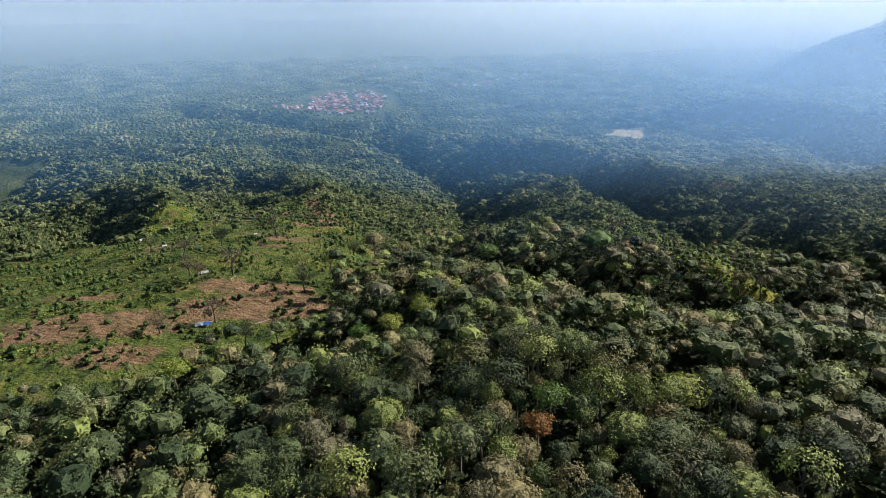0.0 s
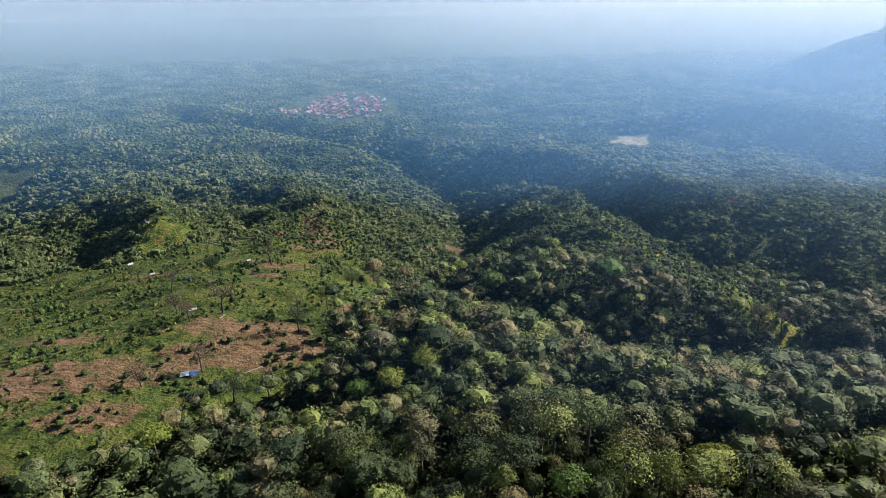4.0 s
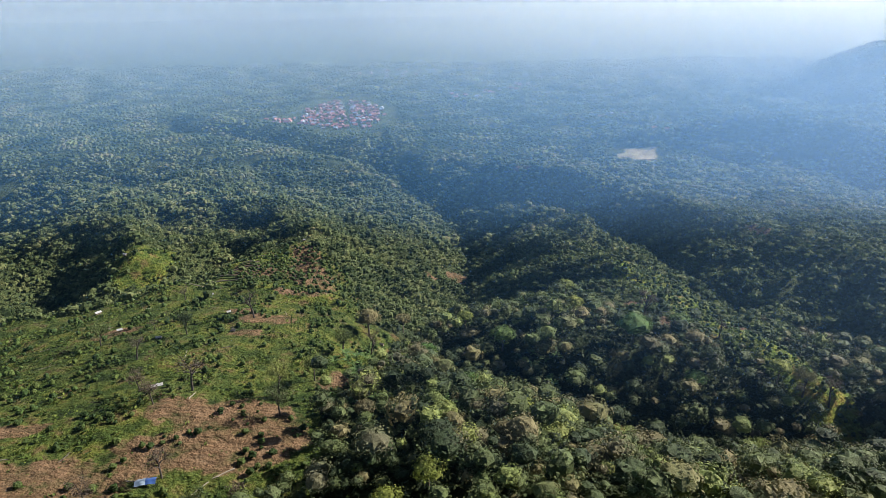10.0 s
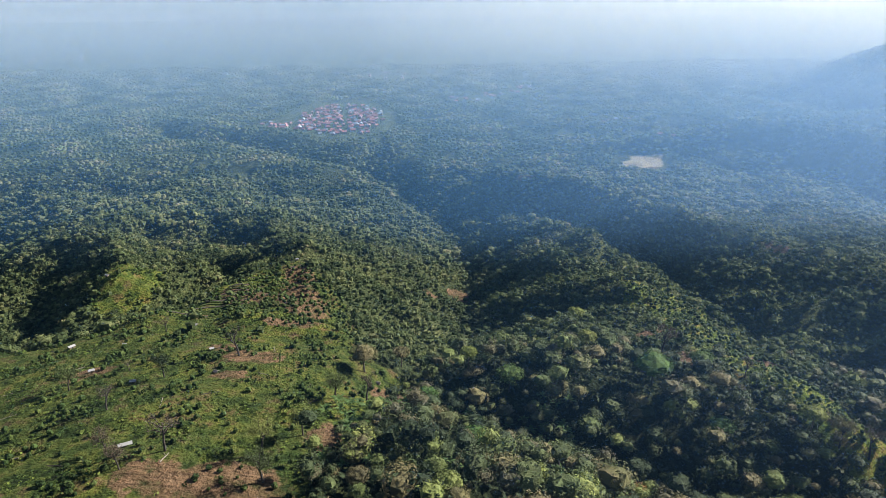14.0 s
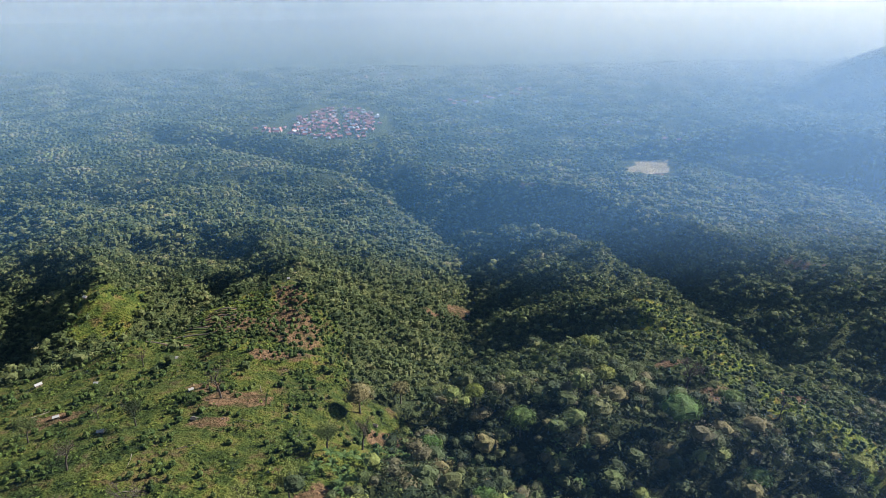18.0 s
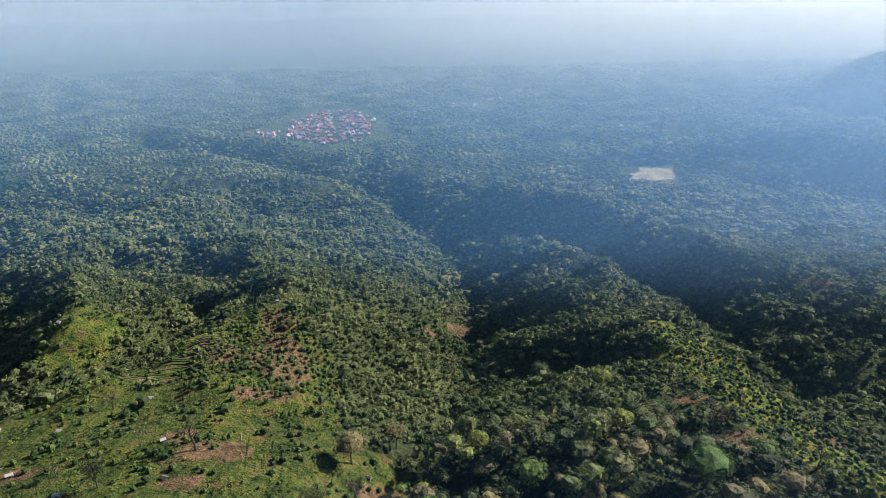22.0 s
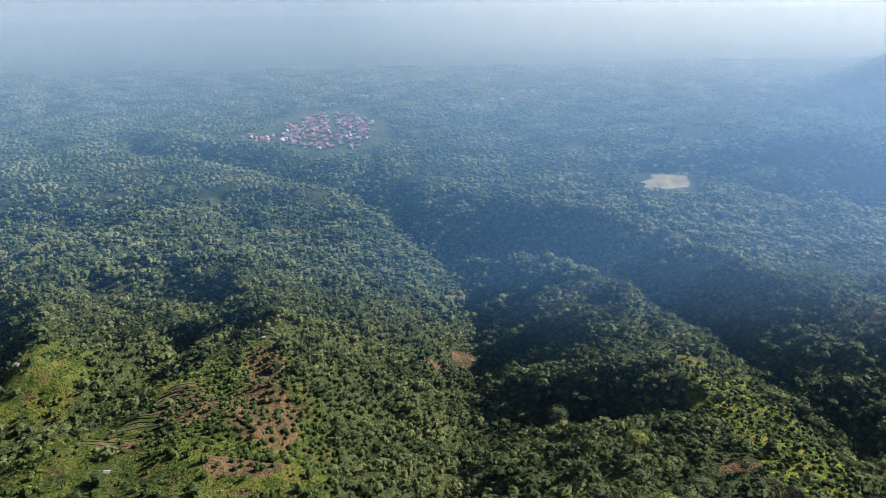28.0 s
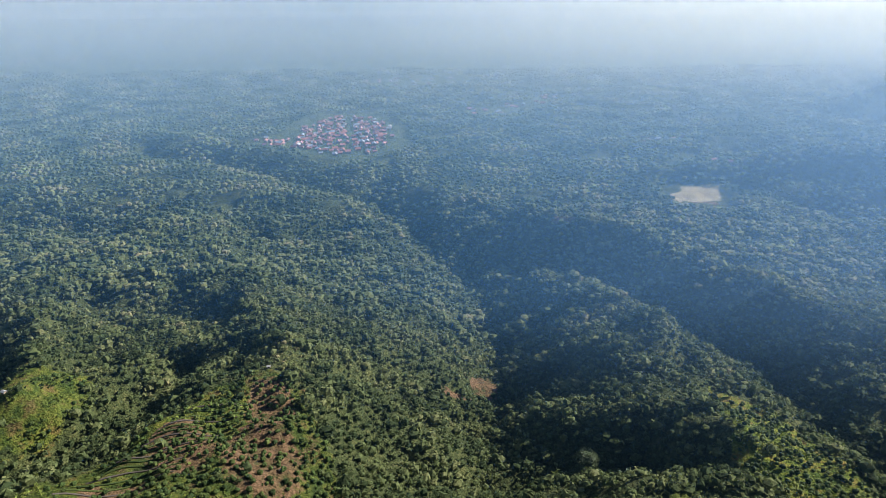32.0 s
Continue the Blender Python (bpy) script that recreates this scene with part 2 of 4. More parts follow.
def cover(X, Y):
    """Soil, grass and open ground, each from 0 to 1."""
    open_ = inside(X + 4 * waves(X, Y, 25, 21), Y + 4 * waves(X, Y, 22, 22), CLEARING).astype(float)
    ridge = inside(X + 4 * waves(X, Y, 25, 23), Y + 4 * waves(X, Y, 22, 24), YELLOW_RIDGE).astype(float)
    soil = np.zeros(np.shape(X))
    for s in ((-68, 225, 23, 21, 10), (-90, 234, 12, 9, 0), (-88, 212, 16, 9, 0), (-124, 192, 38, 14, 15), (-140, 222, 14, 6, 10), (-104, 172, 16, 8, 20), (-84, 319, 15, 8, 0), (-99, 327, 8, 5, 0), (-146, 305, 12, 6, 25),
              (-26, 317, 12, 8, 20), (-94, 448, 11, 24, 15), (-86, 408, 16, 30, 20), (-118, 412, 14, 24, 25), (-80, 364, 16, 9, 0), (-128, 384, 14, 7, 10), (103, 333, 10, 8, 0), (98, 374, 8, 5, 0), (145, 350, 6, 8, 0),
              (4, 556, 10, 13, 0), (-15, 535, 14, 4, 0), (-44, 262, 6, 10, 0), (-88, 300, 8, 5, 0), (-180, 200, 22, 9, 0), (232, 500, 26, 4, -50), (80, 746, 14, 5, -40), (228, 850, 30, 8, 0)):
        soil = np.maximum(soil, blob(X, Y, *s))
    glade = np.maximum(blob(X, Y, -32, 180, 26, 10, 10), blob(X, Y, -40, 284, 13, 26, 0))
    glade = np.maximum(glade, blob(X, Y, 170, 225, 14, 22, 0))
    glade = np.maximum(glade, blob(X, Y, -208, 458, 24, 34, 0))
    grass = np.maximum(np.maximum(open_, ridge), glade)
    return soil, grass


def lush_at(X, Y):
    """Where the grass is freshest: the grassy ridges, the far spur and the scrub below the shelter."""
    v = inside(X + 3 * waves(X, Y, 20, 25), Y + 3 * waves(X, Y, 18, 26), YELLOW_RIDGE).astype(float)
    for b in ((-120, 440, 22, 40, 25), (-208, 458, 26, 36, 0), (-48, 188, 34, 16, 15), (-78, 370, 26, 18, 0), (-40, 284, 13, 24, 0), (155, 285, 14, 22, 0)):
        v = np.maximum(v, blob(X, Y, *b) * (0.35 if b[0] < 0 else 1.0))
    return v


def sheet(name, xs, ys, zs, material):
    nx, ny = len(xs), len(ys)
    X, Y = np.meshgrid(xs, ys)
    co = np.stack([X, Y, zs], -1).reshape(-1, 3)
    i = np.arange(nx * ny).reshape(ny, nx)
    quads = np.stack([i[:-1, :-1], i[:-1, 1:], i[1:, 1:], i[1:, :-1]], -1).reshape(-1, 4)
    return new(name, quads_mesh(name, co, quads, material))


def quads_mesh(name, co, quads, material, tint=None, smooth=True):
    me = bpy.data.meshes.new(name)
    me.vertices.add(len(co))
    me.vertices.foreach_set("co", np.ascontiguousarray(co, np.float32).ravel())
    n, c = quads.shape
    me.loops.add(n * c)
    me.loops.foreach_set("vertex_index", np.ascontiguousarray(quads, np.int32).ravel())
    me.polygons.add(n)
    me.polygons.foreach_set("loop_start", np.arange(0, n * c, c, dtype=np.int32))
    me.polygons.foreach_set("use_smooth", np.full(n, smooth))
    if tint is not None:
        at = me.attributes.new("tint", "FLOAT", "FACE")
        at.data.foreach_set("value", np.ascontiguousarray(tint, np.float32))
    me.materials.append(material)
    me.update(calc_edges=True)
    return me


def spaced(lo, a, b, hi, fine, grow=1.09):
    mid = list(np.arange(a, b + fine, fine))
    out, s = [], fine
    while mid[-1] + s < hi:
        s *= grow
        mid.append(mid[-1] + s)
    s = fine
    while mid[0] - s > lo:
        s *= grow
        mid.insert(0, mid[0] - s)
    return np.array(mid)


def ground_material():
    mat, nt, out = nodes_of("ground")
    pos = node(nt, "ShaderNodeNewGeometry").outputs["Position"]
    soil = node(nt, "ShaderNodeAttribute", attribute_name="soil").outputs["Fac"]
    grass = node(nt, "ShaderNodeAttribute", attribute_name="grass").outputs["Fac"]
    field = node(nt, "ShaderNodeAttribute", attribute_name="field").outputs["Fac"]
    n1, n2, n3 = noise_at(nt, pos, 0.05, 4), noise_at(nt, pos, 0.35, 4), noise_at(nt, pos, 1.1, 4, 0.7)
    under = ramp(nt, n2, [(0.28, (0.036, 0.050, 0.024)), (0.5, (0.070, 0.090, 0.042)), (0.75, (0.135, 0.145, 0.072))])
    under = mixc(nt, 0.8, under, mixc(nt, 1.0, under, ramp(nt, n3, [(0.3, (0.45, 0.5, 0.45)), (0.7, (1.4, 1.4, 1.3))]), "MULTIPLY"))
    # tree shade painted into the undergrowth: dark under the forest, fainter on far hills
    wood_shade = node(nt, "ShaderNodeAttribute", attribute_name="wood_shade").outputs["Fac"]
    under = mixc(nt, wood_shade, under, mixc(nt, 1.0, under, (0.32, 0.35, 0.33), "MULTIPLY"))
    under = mixc(nt, 1.0, under, ramp(nt, n1, [(0.35, (0.8, 0.85, 0.85)), (0.65, (1.25, 1.15, 1.0))]), "MULTIPLY")
    n4 = noise_at(nt, pos, 0.13, 5, 0.65)
    g1 = ramp(nt, n4, [(0.30, (0.018, 0.032, 0.010)), (0.43, (0.042, 0.068, 0.018)), (0.54, (0.088, 0.108, 0.029)), (0.62, (0.096, 0.085, 0.039)), (0.74, (0.105, 0.070, 0.044))])
    g2 = ramp(nt, n1, [(0.35, (0.75, 0.8, 0.8)), (0.65, (1.2, 1.1, 0.9))])
    green = mixc(nt, 1.0, g1, g2, "MULTIPLY")
    lush = node(nt, "ShaderNodeAttribute", attribute_name="lush").outputs["Fac"]
    green = mixc(nt, lush, green, mixc(nt, 1.0, green, (1.75, 1.7, 1.1), "MULTIPLY"))
    fine = ramp(nt, n3, [(0.3, (0.45, 0.45, 0.45)), (0.7, (1.35, 1.35, 1.3))])
    green = mixc(nt, 0.8, green, mixc(nt, 1.0, green, fine, "MULTIPLY"))
    s1 = ramp(nt, n4, [(0.30, (0.070, 0.074, 0.026)), (0.42, (0.108, 0.078, 0.043)), (0.56, (0.155, 0.098, 0.060)), (0.75, (0.205, 0.138, 0.090))])
    s1 = mixc(nt, 0.6, s1, mixc(nt, 1.0, s1, fine, "MULTIPLY"))
    mixed = math_node(nt, "ADD", math_node(nt, "MULTIPLY", n2, 0.5), math_node(nt, "MULTIPLY", n4, 0.5))

    rows = node(nt, "ShaderNodeMapping", [(0, pos)])
    rows.inputs["Scale"].default_value = (0.12, 0.75, 0.75)
    rows.inputs["Rotation"].default_value = (0, 0, -0.25)
    s1 = mixc(nt, 1.0, s1, ramp(nt, noise_at(nt, rows.outputs[0], 1.0, 3, 0.6), [(0.36, (0.62, 0.62, 0.60)), (0.5, (1, 1, 1)), (0.66, (1.15, 1.12, 1.1))]), "MULTIPLY")

    def sharp(s):
        return math_node(nt, "MULTIPLY", math_node(nt, "SUBTRACT", math_node(nt, "ADD", s, math_node(nt, "MULTIPLY", math_node(nt, "SUBTRACT", mixed, 0.5), 3.2)), 0.5), 3.0, True)
    c = mixc(nt, sharp(grass), under, green)
    c = mixc(nt, sharp(soil), c, s1)
    c = mixc(nt, field, c, mixc(nt, n2, (0.30, 0.24, 0.14), (0.42, 0.35, 0.21)))
    p = node(nt, "ShaderNodeBsdfPrincipled", [("Base Color", c)], Roughness=0.95)
    p.inputs["Specular IOR Level"].default_value = 0.1
    b = node(nt, "ShaderNodeBump", [("Height", math_node(nt, "ADD", n2, math_node(nt, "MULTIPLY", n3, 0.5)))], Strength=1.0, Distance=3.0)
    nt.links.new(b.outputs[0], p.inputs["Normal"])
    nt.links.new(p.outputs[0], out.inputs[0])
    return mat


gx = spaced(-4300, -420, 420, 4300, 3.5)
gy = spaced(-500, 110, 930, 4600, 3.5)
GX, GY = np.meshgrid(gx, gy)
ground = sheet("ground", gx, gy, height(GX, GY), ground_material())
soil_v, grass_v = cover(GX, GY)
field_v = inside(GX + 2 * waves(GX, GY, 20, 31), GY + 2 * waves(GX, GY, 17, 32), FIELD_EDGE).astype(float)
for key, v in (("soil", soil_v), ("grass", grass_v), ("field", field_v), ("lush", lush_at(GX, GY)), ("wood_shade", 1 - 0.6 * step(325, 365, GY + 10 * waves(GX, GY, 40, 28)) - 0.3 * step(800, 1100, GY))):
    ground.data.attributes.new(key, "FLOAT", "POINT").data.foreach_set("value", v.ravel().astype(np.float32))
tagged(ground, "hilly ground with grass, red-brown soil and undergrowth, tree shade painted in", "ground", kind="structure")


# ---- haze, painted on upright see-through sheets ----
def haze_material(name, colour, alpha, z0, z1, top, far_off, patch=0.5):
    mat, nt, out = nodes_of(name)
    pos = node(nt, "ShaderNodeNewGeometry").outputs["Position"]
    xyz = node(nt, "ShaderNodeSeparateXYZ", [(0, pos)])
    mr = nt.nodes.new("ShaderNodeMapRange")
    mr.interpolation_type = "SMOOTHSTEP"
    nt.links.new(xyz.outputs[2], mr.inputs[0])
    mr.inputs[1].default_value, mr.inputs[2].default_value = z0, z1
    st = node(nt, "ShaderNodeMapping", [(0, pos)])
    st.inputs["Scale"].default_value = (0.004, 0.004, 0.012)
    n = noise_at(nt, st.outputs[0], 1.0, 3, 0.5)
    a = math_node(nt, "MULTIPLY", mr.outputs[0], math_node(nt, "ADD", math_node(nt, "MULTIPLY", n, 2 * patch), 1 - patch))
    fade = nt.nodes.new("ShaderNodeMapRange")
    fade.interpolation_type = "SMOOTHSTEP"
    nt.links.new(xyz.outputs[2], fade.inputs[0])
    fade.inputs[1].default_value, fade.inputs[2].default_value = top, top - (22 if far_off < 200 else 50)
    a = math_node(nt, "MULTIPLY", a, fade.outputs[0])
    # thicker and whiter towards the sun's side: the sun's glow painted into the haze
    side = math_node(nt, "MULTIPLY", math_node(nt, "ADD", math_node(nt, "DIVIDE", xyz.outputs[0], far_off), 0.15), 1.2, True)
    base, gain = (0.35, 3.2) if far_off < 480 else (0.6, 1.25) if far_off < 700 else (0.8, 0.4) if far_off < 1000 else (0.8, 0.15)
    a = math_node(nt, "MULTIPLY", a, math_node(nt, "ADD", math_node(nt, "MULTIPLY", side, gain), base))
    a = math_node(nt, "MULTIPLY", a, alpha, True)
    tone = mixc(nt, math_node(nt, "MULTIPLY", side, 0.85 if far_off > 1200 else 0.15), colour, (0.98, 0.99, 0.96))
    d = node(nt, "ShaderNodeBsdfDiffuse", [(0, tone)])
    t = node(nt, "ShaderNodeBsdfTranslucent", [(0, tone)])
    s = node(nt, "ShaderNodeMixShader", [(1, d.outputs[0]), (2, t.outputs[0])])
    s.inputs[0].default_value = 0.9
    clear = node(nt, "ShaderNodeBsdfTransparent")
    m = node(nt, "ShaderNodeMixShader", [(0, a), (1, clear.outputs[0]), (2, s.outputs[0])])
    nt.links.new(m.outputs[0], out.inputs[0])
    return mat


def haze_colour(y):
    """Scattered light painted as sheet colour: deep blue close by, paler and greyer with distance."""
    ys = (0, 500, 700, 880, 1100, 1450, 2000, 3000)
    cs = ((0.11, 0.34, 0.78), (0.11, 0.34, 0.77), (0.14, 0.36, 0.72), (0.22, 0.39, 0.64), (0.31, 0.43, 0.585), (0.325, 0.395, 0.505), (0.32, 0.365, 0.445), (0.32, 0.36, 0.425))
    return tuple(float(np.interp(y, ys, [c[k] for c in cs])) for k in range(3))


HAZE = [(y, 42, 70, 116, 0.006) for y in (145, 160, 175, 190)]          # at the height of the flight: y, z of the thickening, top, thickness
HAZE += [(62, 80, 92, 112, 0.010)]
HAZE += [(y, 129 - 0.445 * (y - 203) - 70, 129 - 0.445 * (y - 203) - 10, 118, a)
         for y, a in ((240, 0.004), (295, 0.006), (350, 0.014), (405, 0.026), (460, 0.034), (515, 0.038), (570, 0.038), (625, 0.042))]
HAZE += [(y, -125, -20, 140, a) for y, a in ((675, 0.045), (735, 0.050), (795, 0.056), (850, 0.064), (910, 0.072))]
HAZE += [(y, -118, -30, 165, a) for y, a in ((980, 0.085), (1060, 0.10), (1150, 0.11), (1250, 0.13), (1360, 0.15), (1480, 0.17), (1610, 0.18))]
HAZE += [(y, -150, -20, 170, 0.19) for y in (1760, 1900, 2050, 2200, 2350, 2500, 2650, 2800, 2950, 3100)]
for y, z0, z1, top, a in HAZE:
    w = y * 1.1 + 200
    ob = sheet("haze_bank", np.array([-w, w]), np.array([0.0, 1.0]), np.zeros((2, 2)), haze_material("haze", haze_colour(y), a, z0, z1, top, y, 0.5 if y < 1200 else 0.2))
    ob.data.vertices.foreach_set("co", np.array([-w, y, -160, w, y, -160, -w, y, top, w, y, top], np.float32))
    tagged(ob, "thin see-through sheet painted as blue haze over the valley", "haze", kind="structure")
# last sheet, opaque and painted in the pale tone of distant haze
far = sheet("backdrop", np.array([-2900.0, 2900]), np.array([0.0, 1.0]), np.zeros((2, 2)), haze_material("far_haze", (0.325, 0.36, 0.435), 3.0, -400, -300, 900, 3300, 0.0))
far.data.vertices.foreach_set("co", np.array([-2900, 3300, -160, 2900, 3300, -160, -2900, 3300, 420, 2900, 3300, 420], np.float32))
tagged(far, "pale upright sheet painted as haze closing off the distance", "haze", kind="structure")


# ---- plants ----
def rotations(n, rng, out, lean):
    """Leaf frames: two vectors spanning each leaf, which faces more or less outwards and up."""
    nrm = out + rng.normal(size=(n, 3)) * lean + np.array([0, 0, 0.35])
    nrm /= np.linalg.norm(nrm, axis=1, keepdims=True)
    u = np.cross(nrm, rng.normal(size=(n, 3)))
    u /= np.linalg.norm(u, axis=1, keepdims=True)
    return u, np.cross(nrm, u)


def crown_leaves(rng, clumps, per, size, squash=0.62, clump=0.30, low=-0.25, lean=0.42):
    """Leaf quads of a crown of radius 1 whose middle is the origin: clumps over an uneven dome, leaves round each clump."""
    d = rng.normal(size=(clumps * 3, 3))
    d /= np.linalg.norm(d, axis=1, keepdims=True)
    d = d[d[:, 2] > low][:clumps]
    r = 0.78 + 0.22 * np.sin(d[:, 0] * 4 + rng.uniform(0, 6)) * np.cos(d[:, 1] * 3.5 + rng.uniform(0, 6)) + rng.uniform(-0.12, 0.08, len(d))
    mid = d * r[:, None] * np.array([1, 1, squash])
    c = np.repeat(mid, per, 0)
    off = rng.normal(size=(len(c), 3)) * clump * 0.5
    off[:, 2] *= 0.6
    p = c + off
    u, v = rotations(len(p), rng, np.repeat(d, per, 0), lean)
    s = size * rng.uniform(0.6, 1.3, (len(p), 1))
    return np.stack([p - u * s, p + v * s * 0.55, p + u * s, p - v * s * 0.55], 1)


def crown(rng, lat, lon, leaves, size, squash=0.62, low=-0.2, lobes=14, depth=0.30, width=0.62, core=1.0):
    """Quads of a billowing crown of radius 1: an uneven lobed hull with single leaves standing out of it."""
    lobe = rng.normal(size=(lobes * 2, 3))
    lobe /= np.linalg.norm(lobe, axis=1, keepdims=True)
    lobe = lobe[lobe[:, 2] > low][:lobes]
    grow = rng.uniform(0.75, 1.1, len(lobe))

    def reach(d):
        ang = np.arccos(np.clip(d @ lobe.T, -1, 1)) / width
        return 1 - depth + depth * np.max(np.clip(1 - ang ** 2, 0, 1) * grow, -1)

    th = np.linspace(math.asin(low) - 0.15, math.pi / 2, lat + 1)
    ph = np.linspace(0, 2 * math.pi, lon + 1)
    T, P = np.meshgrid(th, ph, indexing="ij")
    d = np.stack([np.cos(T) * np.cos(P), np.cos(T) * np.sin(P), np.sin(T)], -1)
    jit = 1 + rng.uniform(-0.05, 0.05, T.shape)
    jit[:, -1], jit[-1, :] = jit[:, 0], 1
    v = core * d * (reach(d) * jit)[..., None] * np.array([1, 1, squash])
    hull = np.stack([v[:-1, :-1], v[:-1, 1:], v[1:, 1:], v[1:, :-1]], 2).reshape(-1, 4, 3)
    e = rng.normal(size=(leaves * 3, 3))
    e /= np.linalg.norm(e, axis=1, keepdims=True)
    e = e[e[:, 2] > low - 0.15][:leaves]
    p = e * (reach(e) * rng.uniform(0.5 * core + 0.45, 1.12, len(e)))[:, None] * np.array([1, 1, squash])
    u, w = rotations(len(e), rng, e, 0.55)
    s = size * rng.uniform(0.6, 1.4, (len(e), 1))
    return np.concatenate([hull, np.stack([p - u * s, p + w * s * 0.55, p + u * s, p - w * s * 0.55], 1)])


def clumped(rng, clumps, per, size, squash=0.7, low=-0.3, swell=0.34, core=0.66, inner=0.52, outer=0.80, rings=2, sides=6):
    """Quads of a crown of radius 1 made of billowing clumps, leaves facing out of each clump, round a dark inner hull."""
    k = np.arange(clumps) + 0.5
    z = low + (1 - low) * k / clumps
    a = 2.399963 * k + rng.uniform(0, 6.283)
    f = np.sqrt(1 - z * z)
    d = np.stack([f * np.cos(a), f * np.sin(a), z], -1) + rng.normal(size=(clumps, 3)) * 0.16
    d /= np.linalg.norm(d, axis=1, keepdims=True)
    mid = d * rng.uniform(inner, outer, (clumps, 1))
    r = swell * rng.uniform(0.65, 1.3, clumps)
    e = rng.normal(size=(clumps * per, 3))
    e /= np.linalg.norm(e, axis=1, keepdims=True)
    e = e + 0.75 * np.repeat(d, per, 0) + np.array([0, 0, 0.25])
    e /= np.linalg.norm(e, axis=1, keepdims=True)
    p = (np.repeat(mid, per, 0) + e * np.repeat(r, per)[:, None] * rng.uniform(0.8, 1.15, (len(e), 1))) * np.array([1, 1, squash])
    u, w = rotations(len(e), rng, e, 0.38)
    s = size * rng.uniform(0.6, 1.35, (len(e), 1))
    hull = crown(rng, rings, sides, 0, 0.1, squash, low, 9, 0.3, 0.6) * core
    return np.concatenate([hull, np.stack([p - u * s, p + w * s * 0.6, p + u * s, p - w * s * 0.6], 1)])


def joined(name, templates, places, scales, tints, material, rng):
    """Many plants in one mesh: each place takes a turned and scaled template."""
    cos, tin = [], []
    pick = rng.randint(0, len(templates), len(places))
    turn = rng.uniform(0, 6.283, len(places))
    for k, tpl in enumerate(templates):
        idx = np.nonzero(pick == k)[0]
        if not len(idx):
            continue
        c, s = np.cos(turn[idx])[:, None, None], np.sin(turn[idx])[:, None, None]
        x = tpl[None, ..., 0] * c - tpl[None, ..., 1] * s
        y = tpl[None, ..., 0] * s + tpl[None, ..., 1] * c
        z = np.broadcast_to(tpl[None, ..., 2], x.shape)
        sc = scales[idx]
        co = np.stack([x * sc[:, 0, None, None], y * sc[:, 0, None, None], z * sc[:, 1, None, None]], -1) + places[idx][:, None, None, :]
        cos.append(co.reshape(-1, 3))
        tin.append(np.repeat(tints[idx], len(tpl)))
    co = np.concatenate(cos)
    return quads_mesh(name, co, np.arange(len(co)).reshape(-1, 4), material, np.concatenate(tin), False)


def jittered(x0, x1, y0, y1, gap, rng):
    xs, ys = np.meshgrid(np.arange(x0, x1, gap), np.arange(y0, y1, gap))
    xs = xs + (np.arange(xs.shape[0]) % 2)[:, None] * gap / 2
    return (xs + rng.uniform(-0.42, 0.42, xs.shape) * gap).ravel(), (ys + rng.uniform(-0.42, 0.42, ys.shape) * gap).ravel()


def in_view(x, y, spare=30):
    """Within the wedge of land that the flight looks over."""
    return (np.abs(x) < 0.74 * (y + 12) + spare) & (y > 70)


def tube(bm, pts, r0, r1, sides=6):
    """A tapered limb through the points."""
    rings = []
    for i, p in enumerate(pts):
        p = Vector(p)
        q = (Vector(pts[min(i + 1, len(pts) - 1)]) - Vector(pts[max(i - 1, 0)])).to_track_quat("Z", "Y")
        r = r0 + (r1 - r0) * i / (len(pts) - 1)
        rings.append([bm.verts.new(p + q @ Vector((r * math.cos(a), r * math.sin(a), 0))) for a in (6.283 * k / sides for k in range(sides))])
    for a, b in zip(rings, rings[1:]):
        for k in range(sides):
            bm.faces.new((a[k], a[(k + 1) % sides], b[(k + 1) % sides], b[k]))
    bm.faces.new(rings[-1])
    bm.faces.new(rings[0][::-1])


def box(bm, x0, x1, y0, y1, z0, z1):
    v = [bm.verts.new((x, y, z)) for z in (z0, z1) for y in (y0, y1) for x in (x0, x1)]
    for f in ((0, 2, 3, 1), (4, 5, 7, 6), (0, 1, 5, 4), (1, 3, 7, 5), (3, 2, 6, 7), (2, 0, 4, 6)):
        bm.faces.new([v[k] for k in f])


def mesh_of(name, bm, material):
    me = bpy.data.meshes.new(name)
    bm.to_mesh(me)
    bm.free()
    me.materials.append(material)
    return me


def part(name, bm, material, parent, label=""):
    ob = new(name, mesh_of(name, bm, material) if isinstance(bm, bmesh.types.BMesh) else bm)
    ob.parent = parent
    return tagged(ob, label)


def trunk_bmesh(rng, tall, r, limbs, reach, crown_z):
    bm = bmesh.new()
    bend = rng.uniform(-0.06, 0.06, 2) * tall
    pts = [(bend[0] * t * t, bend[1] * t * t, tall * t - 0.6 * (t == 0)) for t in (0, 0.35, 0.7, 1)]
    tube(bm, pts, r, r * 0.45, 7)
    for k in range(limbs):
        a = 6.283 * k / limbs + rng.uniform(-0.4, 0.4)
        t0 = rng.uniform(0.5, 0.95)
        s = Vector((bend[0] * t0 * t0, bend[1] * t0 * t0, tall * t0))
        e = Vector((math.cos(a) * reach * rng.uniform(0.6, 1), math.sin(a) * reach * rng.uniform(0.6, 1), crown_z * rng.uniform(0.95, 1.2)))
        tube(bm, [s, s.lerp(e, 0.5) + Vector((0, 0, 0.06 * tall)), e], r * 0.4, r * 0.10, 5)
    return bm


